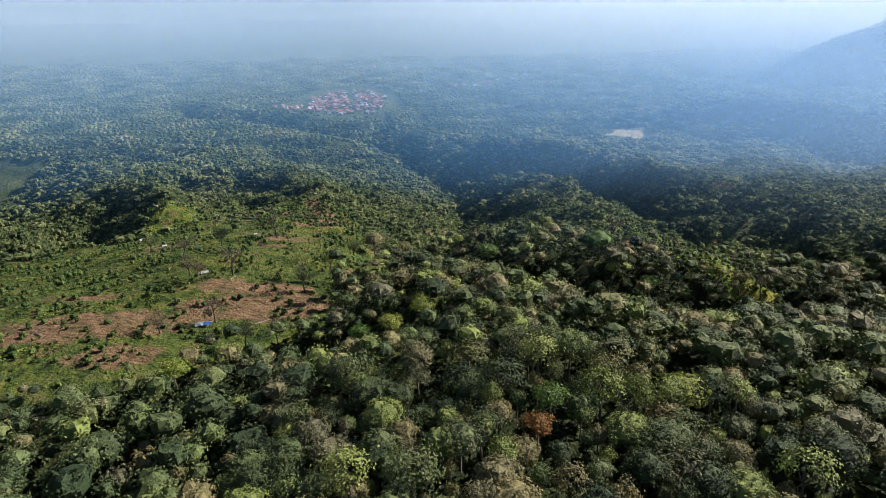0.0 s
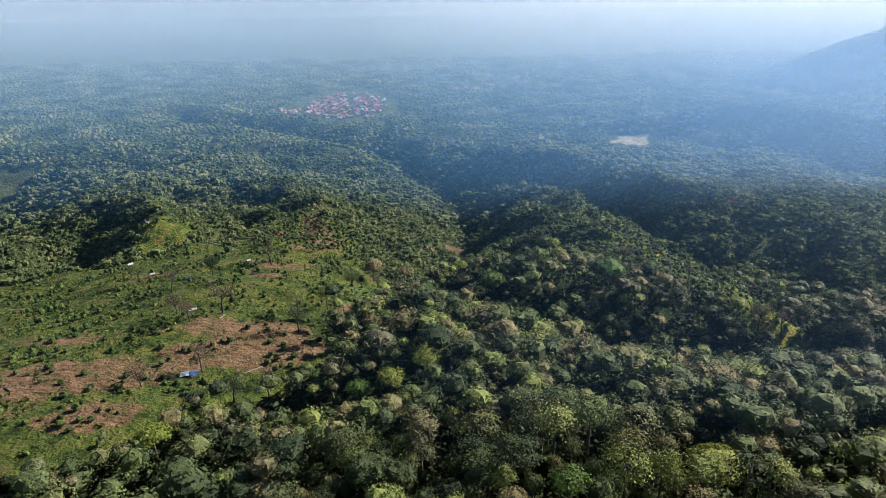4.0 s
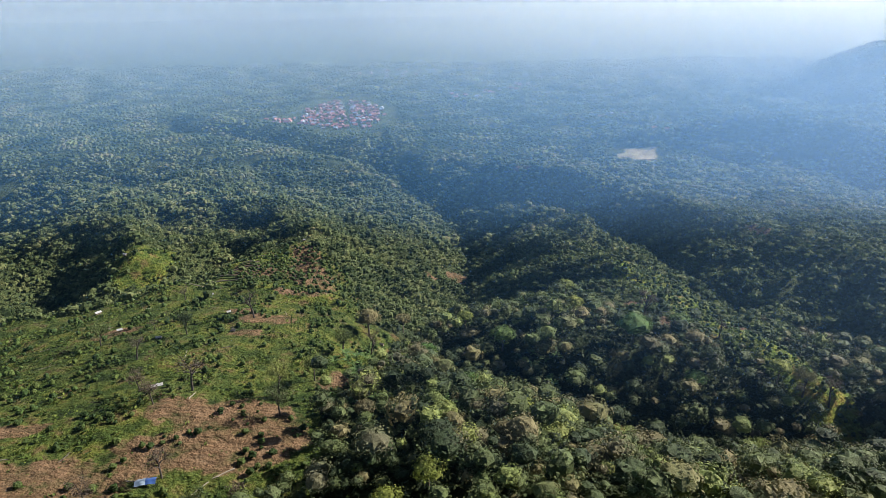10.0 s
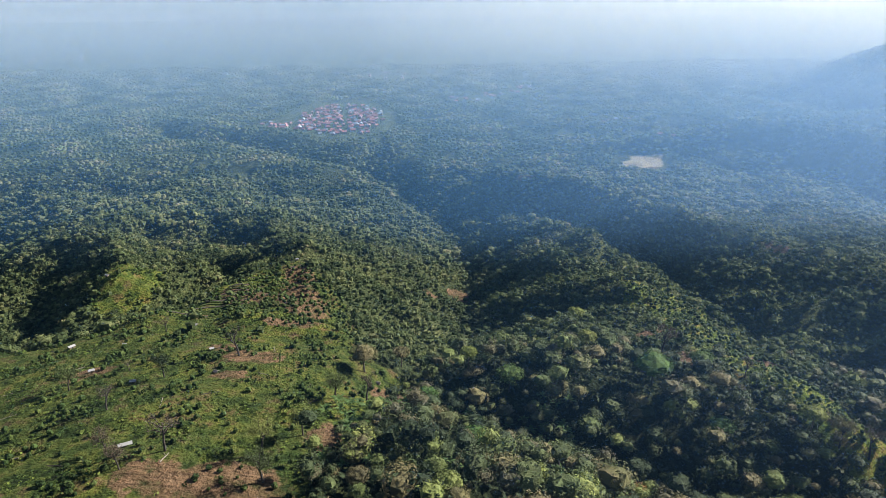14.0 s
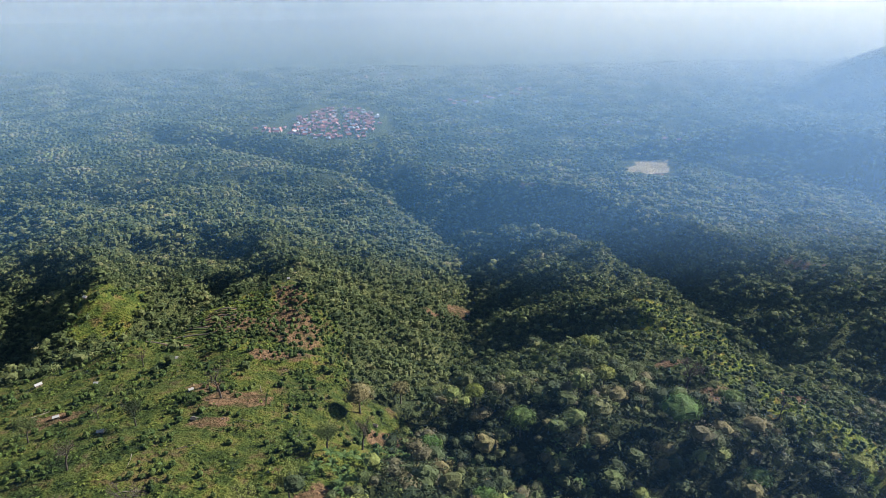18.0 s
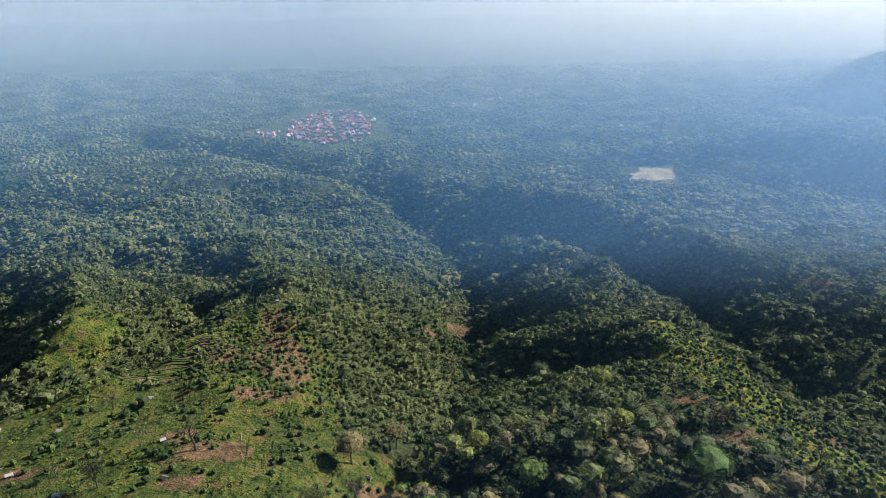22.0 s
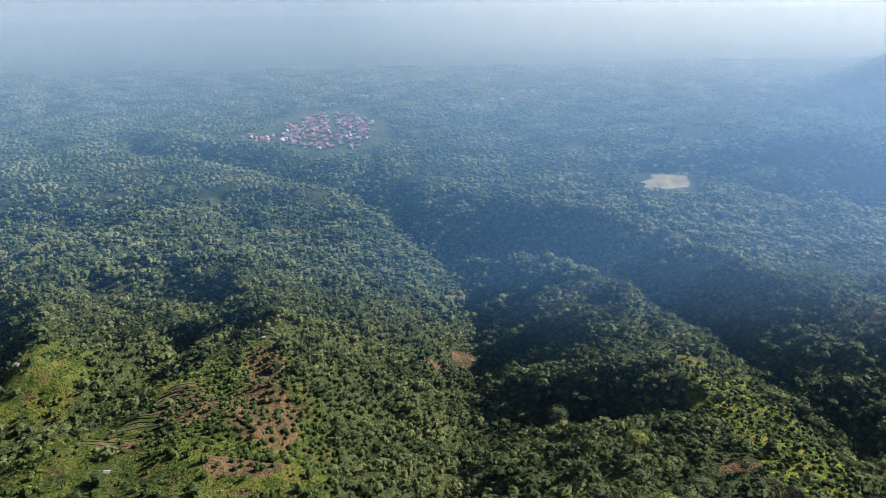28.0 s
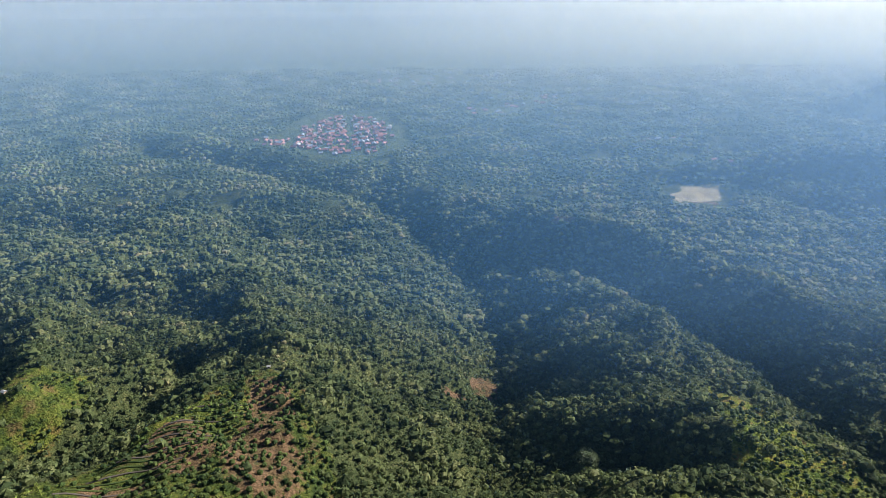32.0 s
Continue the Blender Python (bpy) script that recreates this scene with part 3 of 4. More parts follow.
def tree(rng, radius, tall, leaf_mat, label, clumps=80, per=22, leaf=0.34, squash=0.6, low=-0.25, clump=0.30, bare=0.0, category="tree", bark=None):
    """A tree at the origin: an Empty with a trunk and a crown of single leaves in clumps."""
    t = tagged(new("tree"), label, category)
    cz = tall - radius * squash
    part("trunk", trunk_bmesh(rng, cz, 0.05 * radius + 0.12, 6, radius * 0.7, cz), bark or m_bark, t)
    if clumps:
        q = crown_leaves(rng, clumps, per, leaf / radius, squash, clump, low) * radius
    else:
        q = clumped(rng, 64, 22, 0.24 / radius, squash, -0.4, 0.19, 0.90, 0.70, 0.84, 4, 10) * radius
    if bare:
        q = q[rng.uniform(size=len(q)) > bare]
    co = q.reshape(-1, 3) + np.array([0, 0, cz])
    part("crown", quads_mesh("crown", co, np.arange(len(co)).reshape(-1, 4), leaf_mat, np.zeros(len(q)), False), None, t)
    return t


def bare_tree(rng, tall, spread, label, leafy=0.0, leaf_mat=None):
    """A leafless or thinly leaved tree: a trunk and forking limbs, each limb a part."""
    t = tagged(new("bare_tree"), label, "tree")
    bm = bmesh.new()
    lean = rng.uniform(-0.08, 0.08, 2) * tall
    fork = 0.55 * tall
    tube(bm, [(0, 0, -0.5), (lean[0] * 0.3, lean[1] * 0.3, fork * 0.5), (lean[0], lean[1], fork), (lean[0] * 1.3, lean[1] * 1.3, tall * 0.8)], 0.034 * tall, 0.012 * tall, 7)
    part("trunk", bm, m_char, t)
    tips = []
    for k in range(7):
        a = 6.283 * k / 7 + rng.uniform(-0.4, 0.4)
        s0 = Vector((lean[0], lean[1], fork * rng.uniform(0.75, 1.25)))
        e = s0 + Vector((math.cos(a) * spread * rng.uniform(0.6, 1), math.sin(a) * spread * rng.uniform(0.6, 1), tall * rng.uniform(0.12, 0.38)))
        bm = bmesh.new()
        mid = s0.lerp(e, 0.5) + Vector((0, 0, 0.05 * tall))
        tube(bm, [s0, mid, e], 0.015 * tall, 0.005 * tall, 5)
        for j in range(5):
            b0 = mid.lerp(e, rng.uniform(0, 0.9))
            b1 = b0 + Vector(rng.normal(size=3)) * 0.22 * spread + Vector((0, 0, 0.10 * tall))
            tube(bm, [b0, b0.lerp(b1, 0.5) + Vector((0, 0, 0.1)), b1], 0.007 * tall, 0.003 * tall, 4)
            tips += [b1, b0.lerp(b1, 0.6), e]
        part("branch", bm, m_char, t)
    if leafy:
        full = leaf_mat is not None and leaf_mat != m_dry
        c = np.repeat(np.array([tuple(v) for v in tips]), max(1, int((34 if full else 15) * leafy)), 0)
        p = c + rng.normal(size=c.shape) * (0.75 if full else 0.55)
        u, w = rotations(len(p), rng, np.zeros((len(p), 3)), 0.8)
        sz = 0.2 * rng.uniform(0.6, 1.4, (len(p), 1))
        q = np.stack([p - u * sz, p + w * sz * 0.55, p + u * sz, p - w * sz * 0.55], 1)
        co = q.reshape(-1, 3)
        part("leaves", quads_mesh("leaves", co, np.arange(len(co)).reshape(-1, 4), leaf_mat or m_dry, np.zeros(len(q)), False), None, t)
    return t


def ground_pose(x, y, turn=0.0, scale=1.0, sink=0.15):
    return pose(x, y, float(height(x, y)) - sink, 0, 0, turn) @ Matrix.Diagonal((scale, scale, scale, 1))


def thing_copy(ob, m):
    """A copy at the pose and scale of m."""
    loc, rot, sc = m.decompose()
    c = copy_thing(ob, Matrix.LocRotScale(loc, rot, None))
    c.scale = [a * b for a, b in zip(ob.scale, sc)]
    return c


def remove_thing(ob):
    for o in list(ob.children_recursive) + [ob]:
        bpy.data.objects.remove(o)


rng = np.random.RandomState(4)

# landmark trees, each where it stands
m_char_leaf = m_dry
LANDMARKS = [
    # x, y, radius, height, leaves, label, bare
    (67, 150, 7.5, 15, m_bright, "broad tree with bright yellow-green flowering crown", 0.0),
    (-12, 294, 4.6, 12, m_light, "round fresh-green tree at the edge of the clearing", 0.0),
    (61, 380, 4.6, 11, m_bright, "yellow-green tree above the dark ravine", 0.0),
    (46, 452, 6.0, 12, m_tree, "pale green tree standing in the shaded ravine", 0.0),
    (91, 337, 5.0, 17, m_dry, "tall nearly leafless brown tree on the ridge", 0.35),
    (-90, 318, 3.4, 13, m_dry, "lone bare tree on brown tilled soil", 0.85),
    (-90, 246, 5.0, 13, m_dry, "bare spreading tree on the clearing", 0.72),
    (-83, 203, 4.2, 10, m_dry, "half-bare tree beside the blue shelter", 0.6),
    (-62, 250, 4.2, 13, m_tree, "slim dark tree in the clearing", 0.45),
    (-58, 236, 3.4, 12, m_tree, "thin tree on the red soil", 0.6),
    (-112, 297, 2.6, 9, m_tree, "slim dark tree in the grass", 0.5),
    (-120, 270, 3.0, 10, m_dry, "small bare tree on the clearing", 0.8),
    (-145, 290, 3.4, 9, m_tree, "small dark tree by the field hut", 0.4),
    (-40, 326, 6.5, 13, m_tree, "dense very dark rounded tree beside the glade", 0.0),
    (78, 308, 8.0, 15, m_light, "wide domed green tree below the ridge", 0.0),
    (-4, 222, 4.4, 12, m_tree, "dense dark rounded tree at the forest edge", 0.0),
    (21, 233, 4.0, 12, m_bright, "small yellow-green tree among darker ones", 0.0),
    (-8, 192, 4.2, 13, m_bright, "yellowish rounded tree in the canopy", 0.1),
    (-80, 160, 4.6, 11, m_bright, "yellowish broad tree at the clearing's edge", 0.15),
    (22, 122, 4.0, 13, m_rust, "rusty-brown leaved tree in the forest canopy", 0.1),
    (26, 131, 4.2, 13, m_light, "fresh green tree in the forest canopy", 0.1),
    (-97, 190, 3.4, 7, m_dry, "small scorched tree on the soil", 0.6),
    (-99, 236, 3.2, 8, m_char_leaf, "dark half-bare tree beside the pale shelter", 0.5),
    (-108, 246, 2.6, 8, m_char_leaf, "crooked dark tree beside the pale shelter", 0.6),
    (-52, 262, 3.0, 10, m_tree, "thin leafy tree at the edge of the red soil", 0.3),
    (-46, 290, 3.4, 12, m_tree, "slim tree in the glade", 0.3),
    (-36, 300, 3.0, 12, m_dry, "bare forked tree in the glade", 0.7),
    (-68, 188, 2.8, 10, m_tree, "slim pole-like tree at the scrub edge", 0.4),
    (-58, 192, 2.6, 11, m_dry, "thin bare tree at the scrub edge", 0.7),
    (-135, 352, 2.2, 7, m_char_leaf, "charred dead tree on the slope", 0.85),
    (-128, 303, 2.0, 5, m_char_leaf, "short charred stump with dead limbs", 0.9),
    (120, 318, 2.6, 9, m_dry, "leaning dead tree on the grassy ridge", 0.85),
    (21.5, 314, 6.0, 13, m_light, "broad bright green tree above the ravine", 0.0),
    (57, 335, 4.4, 12, m_bright, "yellow-green domed tree beside the ravine", 0.0),
    (75, 353, 5.0, 12, m_tree, "greyish domed tree on the ridge flank", 0.0),
    (101, 318, 4.6, 11, m_light, "domed green tree beside red soil", 0.0),
    (-26, 349, 4.4, 11, m_tree, "dark rounded tree below the glade", 0.0),
    (-18, 184, 4.0, 12, m_bright, "yellowish tree at the edge of the scrub", 0.1),
    (-28, 183, 3.4, 11, m_light, "fresh green tree at the edge of the scrub", 0.1),
    (-29, 230, 3.6, 11, m_tree, "rounded tree at the forest edge", 0.0),
    (5, 330, 4.0, 11, m_bright, "small yellow-green tree above the stream gully", 0.0),
    (48, 314, 4.6, 12, m_tree, "rounded forest tree above the gully", 0.0),
    (100, 290, 5.0, 12, m_light, "wide green tree on the forested slope", 0.0),
    (118, 264, 4.6, 12, m_bright, "yellow-green tree on the forested slope", 0.0),
    (35, 270, 5.0, 13, m_tree, "broad dark forest tree in the hollow", 0.0),
    (5, 262, 4.4, 12, m_light, "fresh green tree in the hollow", 0.0),
    (60, 262, 4.4, 12, m_rust, "brownish tree in the forest hollow", 0.1),
    (133, 288, 4.5, 11, m_bright, "bright green tree beside the grassy slope", 0.0),
    (141, 282, 3.0, 13, m_tree, "tall slim tree with a small dark crown", 0.3),
    (150, 278, 3.5, 13, m_dry, "leaning bare tree on the grassy slope", 0.7),
]
HUT_SPOTS = [(-103.5, 249), (-174, 341), (-145, 306), (-102, 476), (-217, 456), (-122, 293), (-94, 302), (-103, 323), (-125, 361), (-145.4, 334), (-34, 323), (105.5, 332), (-86, 200)]
taken = [(x, y, 3.0) for x, y in HUT_SPOTS] + [(-103, 471, 3.0), (-219, 450, 4.0), (-176, 335, 3.0)]
for x, y, r, tall, mat, label, bare in LANDMARKS:
    t = bare_tree(rng, tall, r, label, 1.2 * (1 - bare), mat) if bare >= 0.3 else tree(rng, r, tall, mat, label, bare=bare, leaf=0.34 if bare < 0.3 else 0.2, clumps=0 if bare == 0 else 80)
    t.matrix_basis = ground_pose(x, y, rng.uniform(0, 360))
    taken.append((x, y, r))


def free(x, y, spare=0.8):
    ok = np.ones(len(x), bool)
    for a, b, r in taken:
        ok &= np.hypot(x - a, y - b) > r * spare + 3
    return ok


# forest in front: single trees nearest, the rest as one canopy
fx, fy = jittered(-300, 330, 84, 345, 5.5, rng)
soil_f, grass_f = cover(fx, fy)
keep = (grass_f < 0.5) & (soil_f < 0.5) & in_view(fx, fy, 25) & free(fx, fy)
fx, fy = fx[keep], fy[keep]
sizes = np.clip(rng.gamma(3.6, 1.0, len(fx)), 1.7, 6.4) * np.where(fy > 250, 0.82, 1.0)
edge = np.maximum.reduce([cover(fx + dx, fy + dy)[1] for dx, dy in ((12, 0), (-12, 0), (0, 12), (0, -12), (9, 9), (-9, 9))])
sizes = np.where(edge > 0.5, np.clip(sizes * 0.75, 2.0, 4.2), sizes)
near = np.argsort(np.hypot(fx - 20, fy - 95))
single = np.zeros(len(fx), bool)
single[near[:320]] = True

MASTERS = []
for k in range(6):
    MASTERS.append((tree(rng, 5.0, 12.5 + k % 3, m_tree, "broad rounded forest tree with dense dark green crown", clumps=0, squash=0.62 + 0.08 * (k % 3)), "round"))
for k in range(4):
    MASTERS.append((tree(rng, 4.6, 15, m_tree, "tall loose-crowned forest tree with feathery green foliage", clumps=52, per=18, leaf=0.32, squash=0.85, clump=0.34, low=-0.4), "loose"))
count = {"round": 0, "loose": 0}
for i in np.nonzero(single)[0]:
    k = rng.randint(len(MASTERS))
    m, kind = MASTERS[k]
    if count[kind] >= 160:
        m, kind = MASTERS[(k + 6) % 10 if kind == "round" and k < 4 else k % 6]
    if count[kind] >= 160:
        continue
    count[kind] += 1
    s = sizes[i] / 5.0
    c = thing_copy(m, ground_pose(fx[i], fy[i], rng.uniform(0, 360), 1.0))
    c.scale = (s, s, 0.55 + 0.45 * s)
    tagged(c, group="rounded forest trees" if kind == "round" else "loose forest trees")
for m, _ in MASTERS:
    remove_thing(m)


def stand(name, label, x, y, radius, tall, templates, material, squash=1.0, tint=None):
    z = height(x, y)
    places = np.stack([x, y, z + tall - radius * 0.6], -1)
    tints = rng.beta(1.3, 1.4, len(x)) if tint is None else tint
    ob = new(name, joined(name, templates, places, np.stack([radius, radius * squash], -1), tints, material, rng))
    return tagged(ob, label, "trees", kind="stuff")


rest = ~single
stand("forest_canopy", "dense mixed rainforest canopy behind the nearest trees", fx[rest], fy[rest], sizes[rest], rng.uniform(2.5, 9.5, rest.sum()) + 1.3 * sizes[rest],
      [clumped(rng, 40, 6, 0.072, sq, -0.35, 0.20, 0.90, 0.68, 0.85, 3, 8) for sq in (0.62, 0.72, 0.82, 0.95) for _ in range(3)]
      + [clumped(rng, 24, 10, 0.085, sq, -0.3, 0.29, 0.74) for sq in (0.75, 1.0) for _ in range(3)], m_canopy)
ux, uy = jittered(-300, 330, 84, 345, 4.6, rng)
soil_f, grass_f = cover(ux, uy)
keep = (grass_f < 0.5) & (soil_f < 0.5) & in_view(ux, uy, 25)
ux, uy = ux[keep], uy[keep]
# only the darkest tints, standing in for the shade between the crowns
stand("understorey", "low understorey leaves between the forest trees, tinted dark as gap shade", ux, uy, rng.uniform(1.6, 3.0, len(ux)), rng.uniform(1.5, 4, len(ux)),
      [crown_leaves(rng, 8, 2, 0.45, 0.8) for _ in range(6)], m_canopy, tint=rng.uniform(0, 0.3, len(ux)))

# hills: smaller trees, palms and coffee, ever coarser with distance
def hill_belt(x0, x1, y0, y1, gap, templates, grow):
    hx, hy = jittered(x0, x1, y0, y1, gap, rng)
    soil_f, grass_f = cover(hx, hy)
    keep = (hy > y0) & (rng.uniform(size=len(hx)) > 0.96 * np.maximum(grass_f, soil_f)) & in_view(hx, hy) & free(hx, hy) & (blob(hx, hy, 238, 858, 34, 26, -20) < 0.3)
    hx, hy = hx[keep], hy[keep]
    hr = np.clip(rng.gamma(4, 0.42 * grow, len(hx)), 0.7 * grow, 3.6 * grow)
    hr = hr * (1 + 0.45 * waves(hx, hy, 42, 82))
    thin = (waves(hx, hy, 38, 83) < -0.55) & (rng.uniform(size=len(hx)) < 0.35)
    big = rng.uniform(size=len(hx)) < 0.02
    hr = np.where(big, rng.uniform(2.6, 4.2, len(hx)), hr)
    hx, hy, hr = hx[~thin], hy[~thin], np.clip(hr, 0.5, 4.5)[~thin]
    # paler with distance; the right-hand ridge's sunlit brightness is put into the leaf tint
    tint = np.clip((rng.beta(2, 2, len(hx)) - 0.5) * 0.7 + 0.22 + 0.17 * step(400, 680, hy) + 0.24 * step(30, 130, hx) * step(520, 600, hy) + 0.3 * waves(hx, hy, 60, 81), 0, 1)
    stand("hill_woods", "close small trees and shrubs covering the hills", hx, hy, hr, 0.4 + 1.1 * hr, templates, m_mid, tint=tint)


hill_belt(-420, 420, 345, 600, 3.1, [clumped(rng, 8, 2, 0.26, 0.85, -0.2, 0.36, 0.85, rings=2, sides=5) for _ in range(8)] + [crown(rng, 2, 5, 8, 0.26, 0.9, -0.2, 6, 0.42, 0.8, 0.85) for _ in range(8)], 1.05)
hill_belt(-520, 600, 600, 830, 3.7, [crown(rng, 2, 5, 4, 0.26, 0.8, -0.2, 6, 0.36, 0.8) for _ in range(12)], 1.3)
wx, wy = jittered(-1150, 1250, 826, 1700, 7.2, rng)
fld = blob(wx, wy, *FIELD, 34, 32, -25) + blob(wx, wy, 238, 845, 34, 22, -20) + blob(wx, wy, 36, 1268, 46, 40) + blob(wx, wy, 100, 1320, 44, 34) + blob(wx, wy, 146, 1380, 36, 30) + blob(wx, wy, 256, 1060, 36, 28) + blob(wx, wy, -92, 1563, 110, 60) + blob(wx, wy, *VILLAGE, 88, 150, 13) + blob(wx, wy, -255, 1085, 58, 38, 0)
keep = in_view(wx, wy) & (fld < 0.3) & (waves(wx, wy, 90, 44) > -0.5) & (rng.uniform(size=len(wx)) < 1.35 - (wy - 826) / 900)
wx, wy = wx[keep], wy[keep]
wr = rng.uniform(2.2, 4.8, len(wx)) * (1 + 0.0004 * (wy - 826))
stand("valley_woods", "hazy woods and groves spread over the far plain", wx, wy, wr, 2.0 + wr,
      [crown(rng, 2, 5, 2, 0.28, 0.7, -0.1, 5, 0.36, 0.8) for _ in range(10)], m_mid, tint=np.clip(0.48 + 0.5 * waves(wx, wy, 120, 45) + rng.uniform(-0.15, 0.15, len(wx)), 0, 1))

# shrubs planted over the clearing and the grassy ridges
qx, qy = jittered(-330, 210, 150, 480, 3.4, rng)
soil_f, grass_f = cover(qx, qy)
cone = inside(qx, qy, [(-112, 480), (-82, 474), (-45, 400), (-70, 360), (-130, 380)]) | inside(qx, qy, YELLOW_RIDGE)
keep = (np.maximum(soil_f, grass_f) > 0.5) & (rng.uniform(size=len(qx)) < np.where(cone, 0.86, 0.22 + 0.6 * waves(qx, qy, 26, 61))) & free(qx, qy, 0.3)
qx, qy, cone = qx[keep], qy[keep], cone[keep]
qr = rng.uniform(0.6, 1.5, len(qx)) 
qr = np.where(cone, rng.uniform(0.85, 1.35, len(qx)), qr)
nearest = np.argsort(np.hypot(qx + 90, qy - 215))[:150]
lone = np.zeros(len(qx), bool)
lone[nearest] = True
bush_masters = []
for k in range(4):
    b = tagged(new("bush"), "small dark green coffee bush on the open slope", "bush", "coffee bushes")
    part("stem", trunk_bmesh(rng, 0.7, 0.06, 4, 0.5, 0.8), m_bark, b)
    q = crown(rng, 6, 11, 70, 0.16, 0.9, -0.5, 12, 0.35, 0.6)
    co = q.reshape(-1, 3) + np.array([0, 0, 0.85])
    part("leaves", quads_mesh("leaves", co, np.arange(len(co)).reshape(-1, 4), m_bush, np.zeros(len(q)), False), None, b)
    bush_masters.append(b)
for i in nearest:
    thing_copy(bush_masters[rng.randint(4)], ground_pose(qx[i], qy[i], rng.uniform(0, 360), qr[i], 0.05))
# dome-shaped bushes on the steep cleared spur
far_lone = np.nonzero(cone & ~lone & (qx < 0))[0]
far_lone = far_lone[np.argsort(qy[far_lone])[:150]]
lone[far_lone] = True
dome_masters = []
for k in range(4):
    b = tagged(new("bush"), "dark dome-shaped coffee bush on brown cleared slope", "bush", "dome bushes")
    part("stem", trunk_bmesh(rng, 0.5, 0.07, 3, 0.5, 0.7), m_bark, b)
    q = crown(rng, 6, 11, 60, 0.14, 0.95, -0.35, 16, 0.22, 0.5)
    co = q.reshape(-1, 3) + np.array([0, 0, 0.65])
    part("leaves", quads_mesh("leaves", co, np.arange(len(co)).reshape(-1, 4), m_bush, np.zeros(len(q)), False), None, b)
    dome_masters.append(b)
for i in far_lone:
    thing_copy(dome_masters[rng.randint(4)], ground_pose(qx[i], qy[i], rng.uniform(0, 360), qr[i], 0.05))
for b in bush_masters + dome_masters:
    remove_thing(b)
stand("shrubs", "scattered dark shrubs planted over the grassy slopes", qx[~lone], qy[~lone], qr[~lone] * 1.1, qr[~lone] * 1.4,
      [crown(rng, 4, 8, 12, 0.22, 0.9, -0.4, 8, 0.35, 0.7) for _ in range(8)], m_shrub)

# weeds and tall grass on the open ground
gx_, gy_ = jittered(-330, 215, 145, 480, 2.0, rng)
soil_f, grass_f = cover(gx_, gy_)
keep = (grass_f > 0.5) & in_view(gx_, gy_, 5) & free(gx_, gy_, 0.3) & (rng.uniform(size=len(gx_)) < np.where(soil_f > 0.5, 0.10, 0.62 + 0.75 * waves(gx_, gy_, 34, 71)))
gx_, gy_ = gx_[keep], gy_[keep]
lush = lush_at(gx_, gy_)
gr = rng.uniform(0.3, 0.85, len(gx_)) * np.clip(1.1 + 0.8 * waves(gx_, gy_, 24, 78) + 0.6 * lush, 0.4, 2.2)
m_weed = leaf_material("weed_leaves", [(0.0, (0.018, 0.038, 0.008)), (0.5, (0.066, 0.105, 0.020)), (1.0, (0.150, 0.185, 0.034))])
ob = stand("weeds", "bright green weeds and tall grass over the clearing", gx_, gy_, gr, gr * 0.7, [crown_leaves(rng, 4, 2, 0.55, 0.7, 0.5, -0.1) for _ in range(6)],
           m_weed, tint=np.clip(0.38 + 0.45 * lush + 0.6 * waves(gx_, gy_, 28, 77) + rng.uniform(-0.3, 0.3, len(gx_)), 0, 1))
tagged(ob, category="grass")

# crop rows on the slope below the tilled soil
for row in range(6):
    for k in range(14):
        x, y = -76 + 3.0 * row + 0.35 * k, 329 - 1.5 * k - 0.6 * row
        q = crown(rng, 4, 8, 24, 0.2, 0.6, -0.3, 8, 0.4, 0.6) * rng.uniform(0.35, 0.55)
        co = q.reshape(-1, 3)
        b = new("crop_plant", quads_mesh("crop_plant", co, np.arange(len(co)).reshape(-1, 4), m_bush, np.zeros(len(q)), False))
        b.matrix_basis = ground_pose(x, y, 0, 1, -0.1)
        tagged(b, "leafy crop plant in a planted row", "plant", "crop rows")

# banana plants along the forest edge
m_banana = leaf_material("banana_leaves", [(0.0, (0.05, 0.11, 0.025)), (1.0, (0.10, 0.16, 0.04))], "object", 0.35, 0.3)


def banana(rng):
    b = tagged(new("banana_plant"), "banana plant with broad arching green leaves", "banana plant", "banana plants")
    bm = bmesh.new()
    tube(bm, [(0, 0, -0.2), (0.05, 0, 1.0), (0, 0.05, 2.0)], 0.16, 0.10, 6)
    part("stem", bm, m_light, b)
    for k in range(8):
        a = 6.283 * k / 8 + rng.uniform(-0.3, 0.3)
        ln, up = rng.uniform(1.6, 2.4), rng.uniform(0.5, 1.3)
        co = []
        for t_ in np.linspace(0, 1, 5):
            r, z = ln * t_, 2.0 + up * 2.2 * t_ * (1 - 0.75 * t_)
            w = 0.34 * math.sin(math.pi * min(1, 0.12 + 0.86 * t_))
            for s_ in (-1, 1):
                co.append((r * math.cos(a) - s_ * w * math.sin(a), r * math.sin(a) + s_ * w * math.cos(a), z - 0.06))
        q = np.array([(2 * i, 2 * i + 2, 2 * i + 3, 2 * i + 1) for i in range(4)])
        part("leaf", quads_mesh("leaf", np.array(co), q, m_banana), None, b)
    return b


banana_masters = [banana(rng) for _ in range(3)]
bx, by = jittered(-45, 45, 245, 345, 5.0, rng)
bs, bg = cover(bx, by)
keep = (bs < 0.5) & (waves(bx, by, 40, 91) > 0.05) & free(bx, by, 1.0)
for x, y in list(zip(bx[keep], by[keep]))[:110]:
    thing_copy(banana_masters[rng.randint(3)], ground_pose(x, y, rng.uniform(0, 360), rng.uniform(0.9, 1.5)))
for b in banana_masters:
    remove_thing(b)


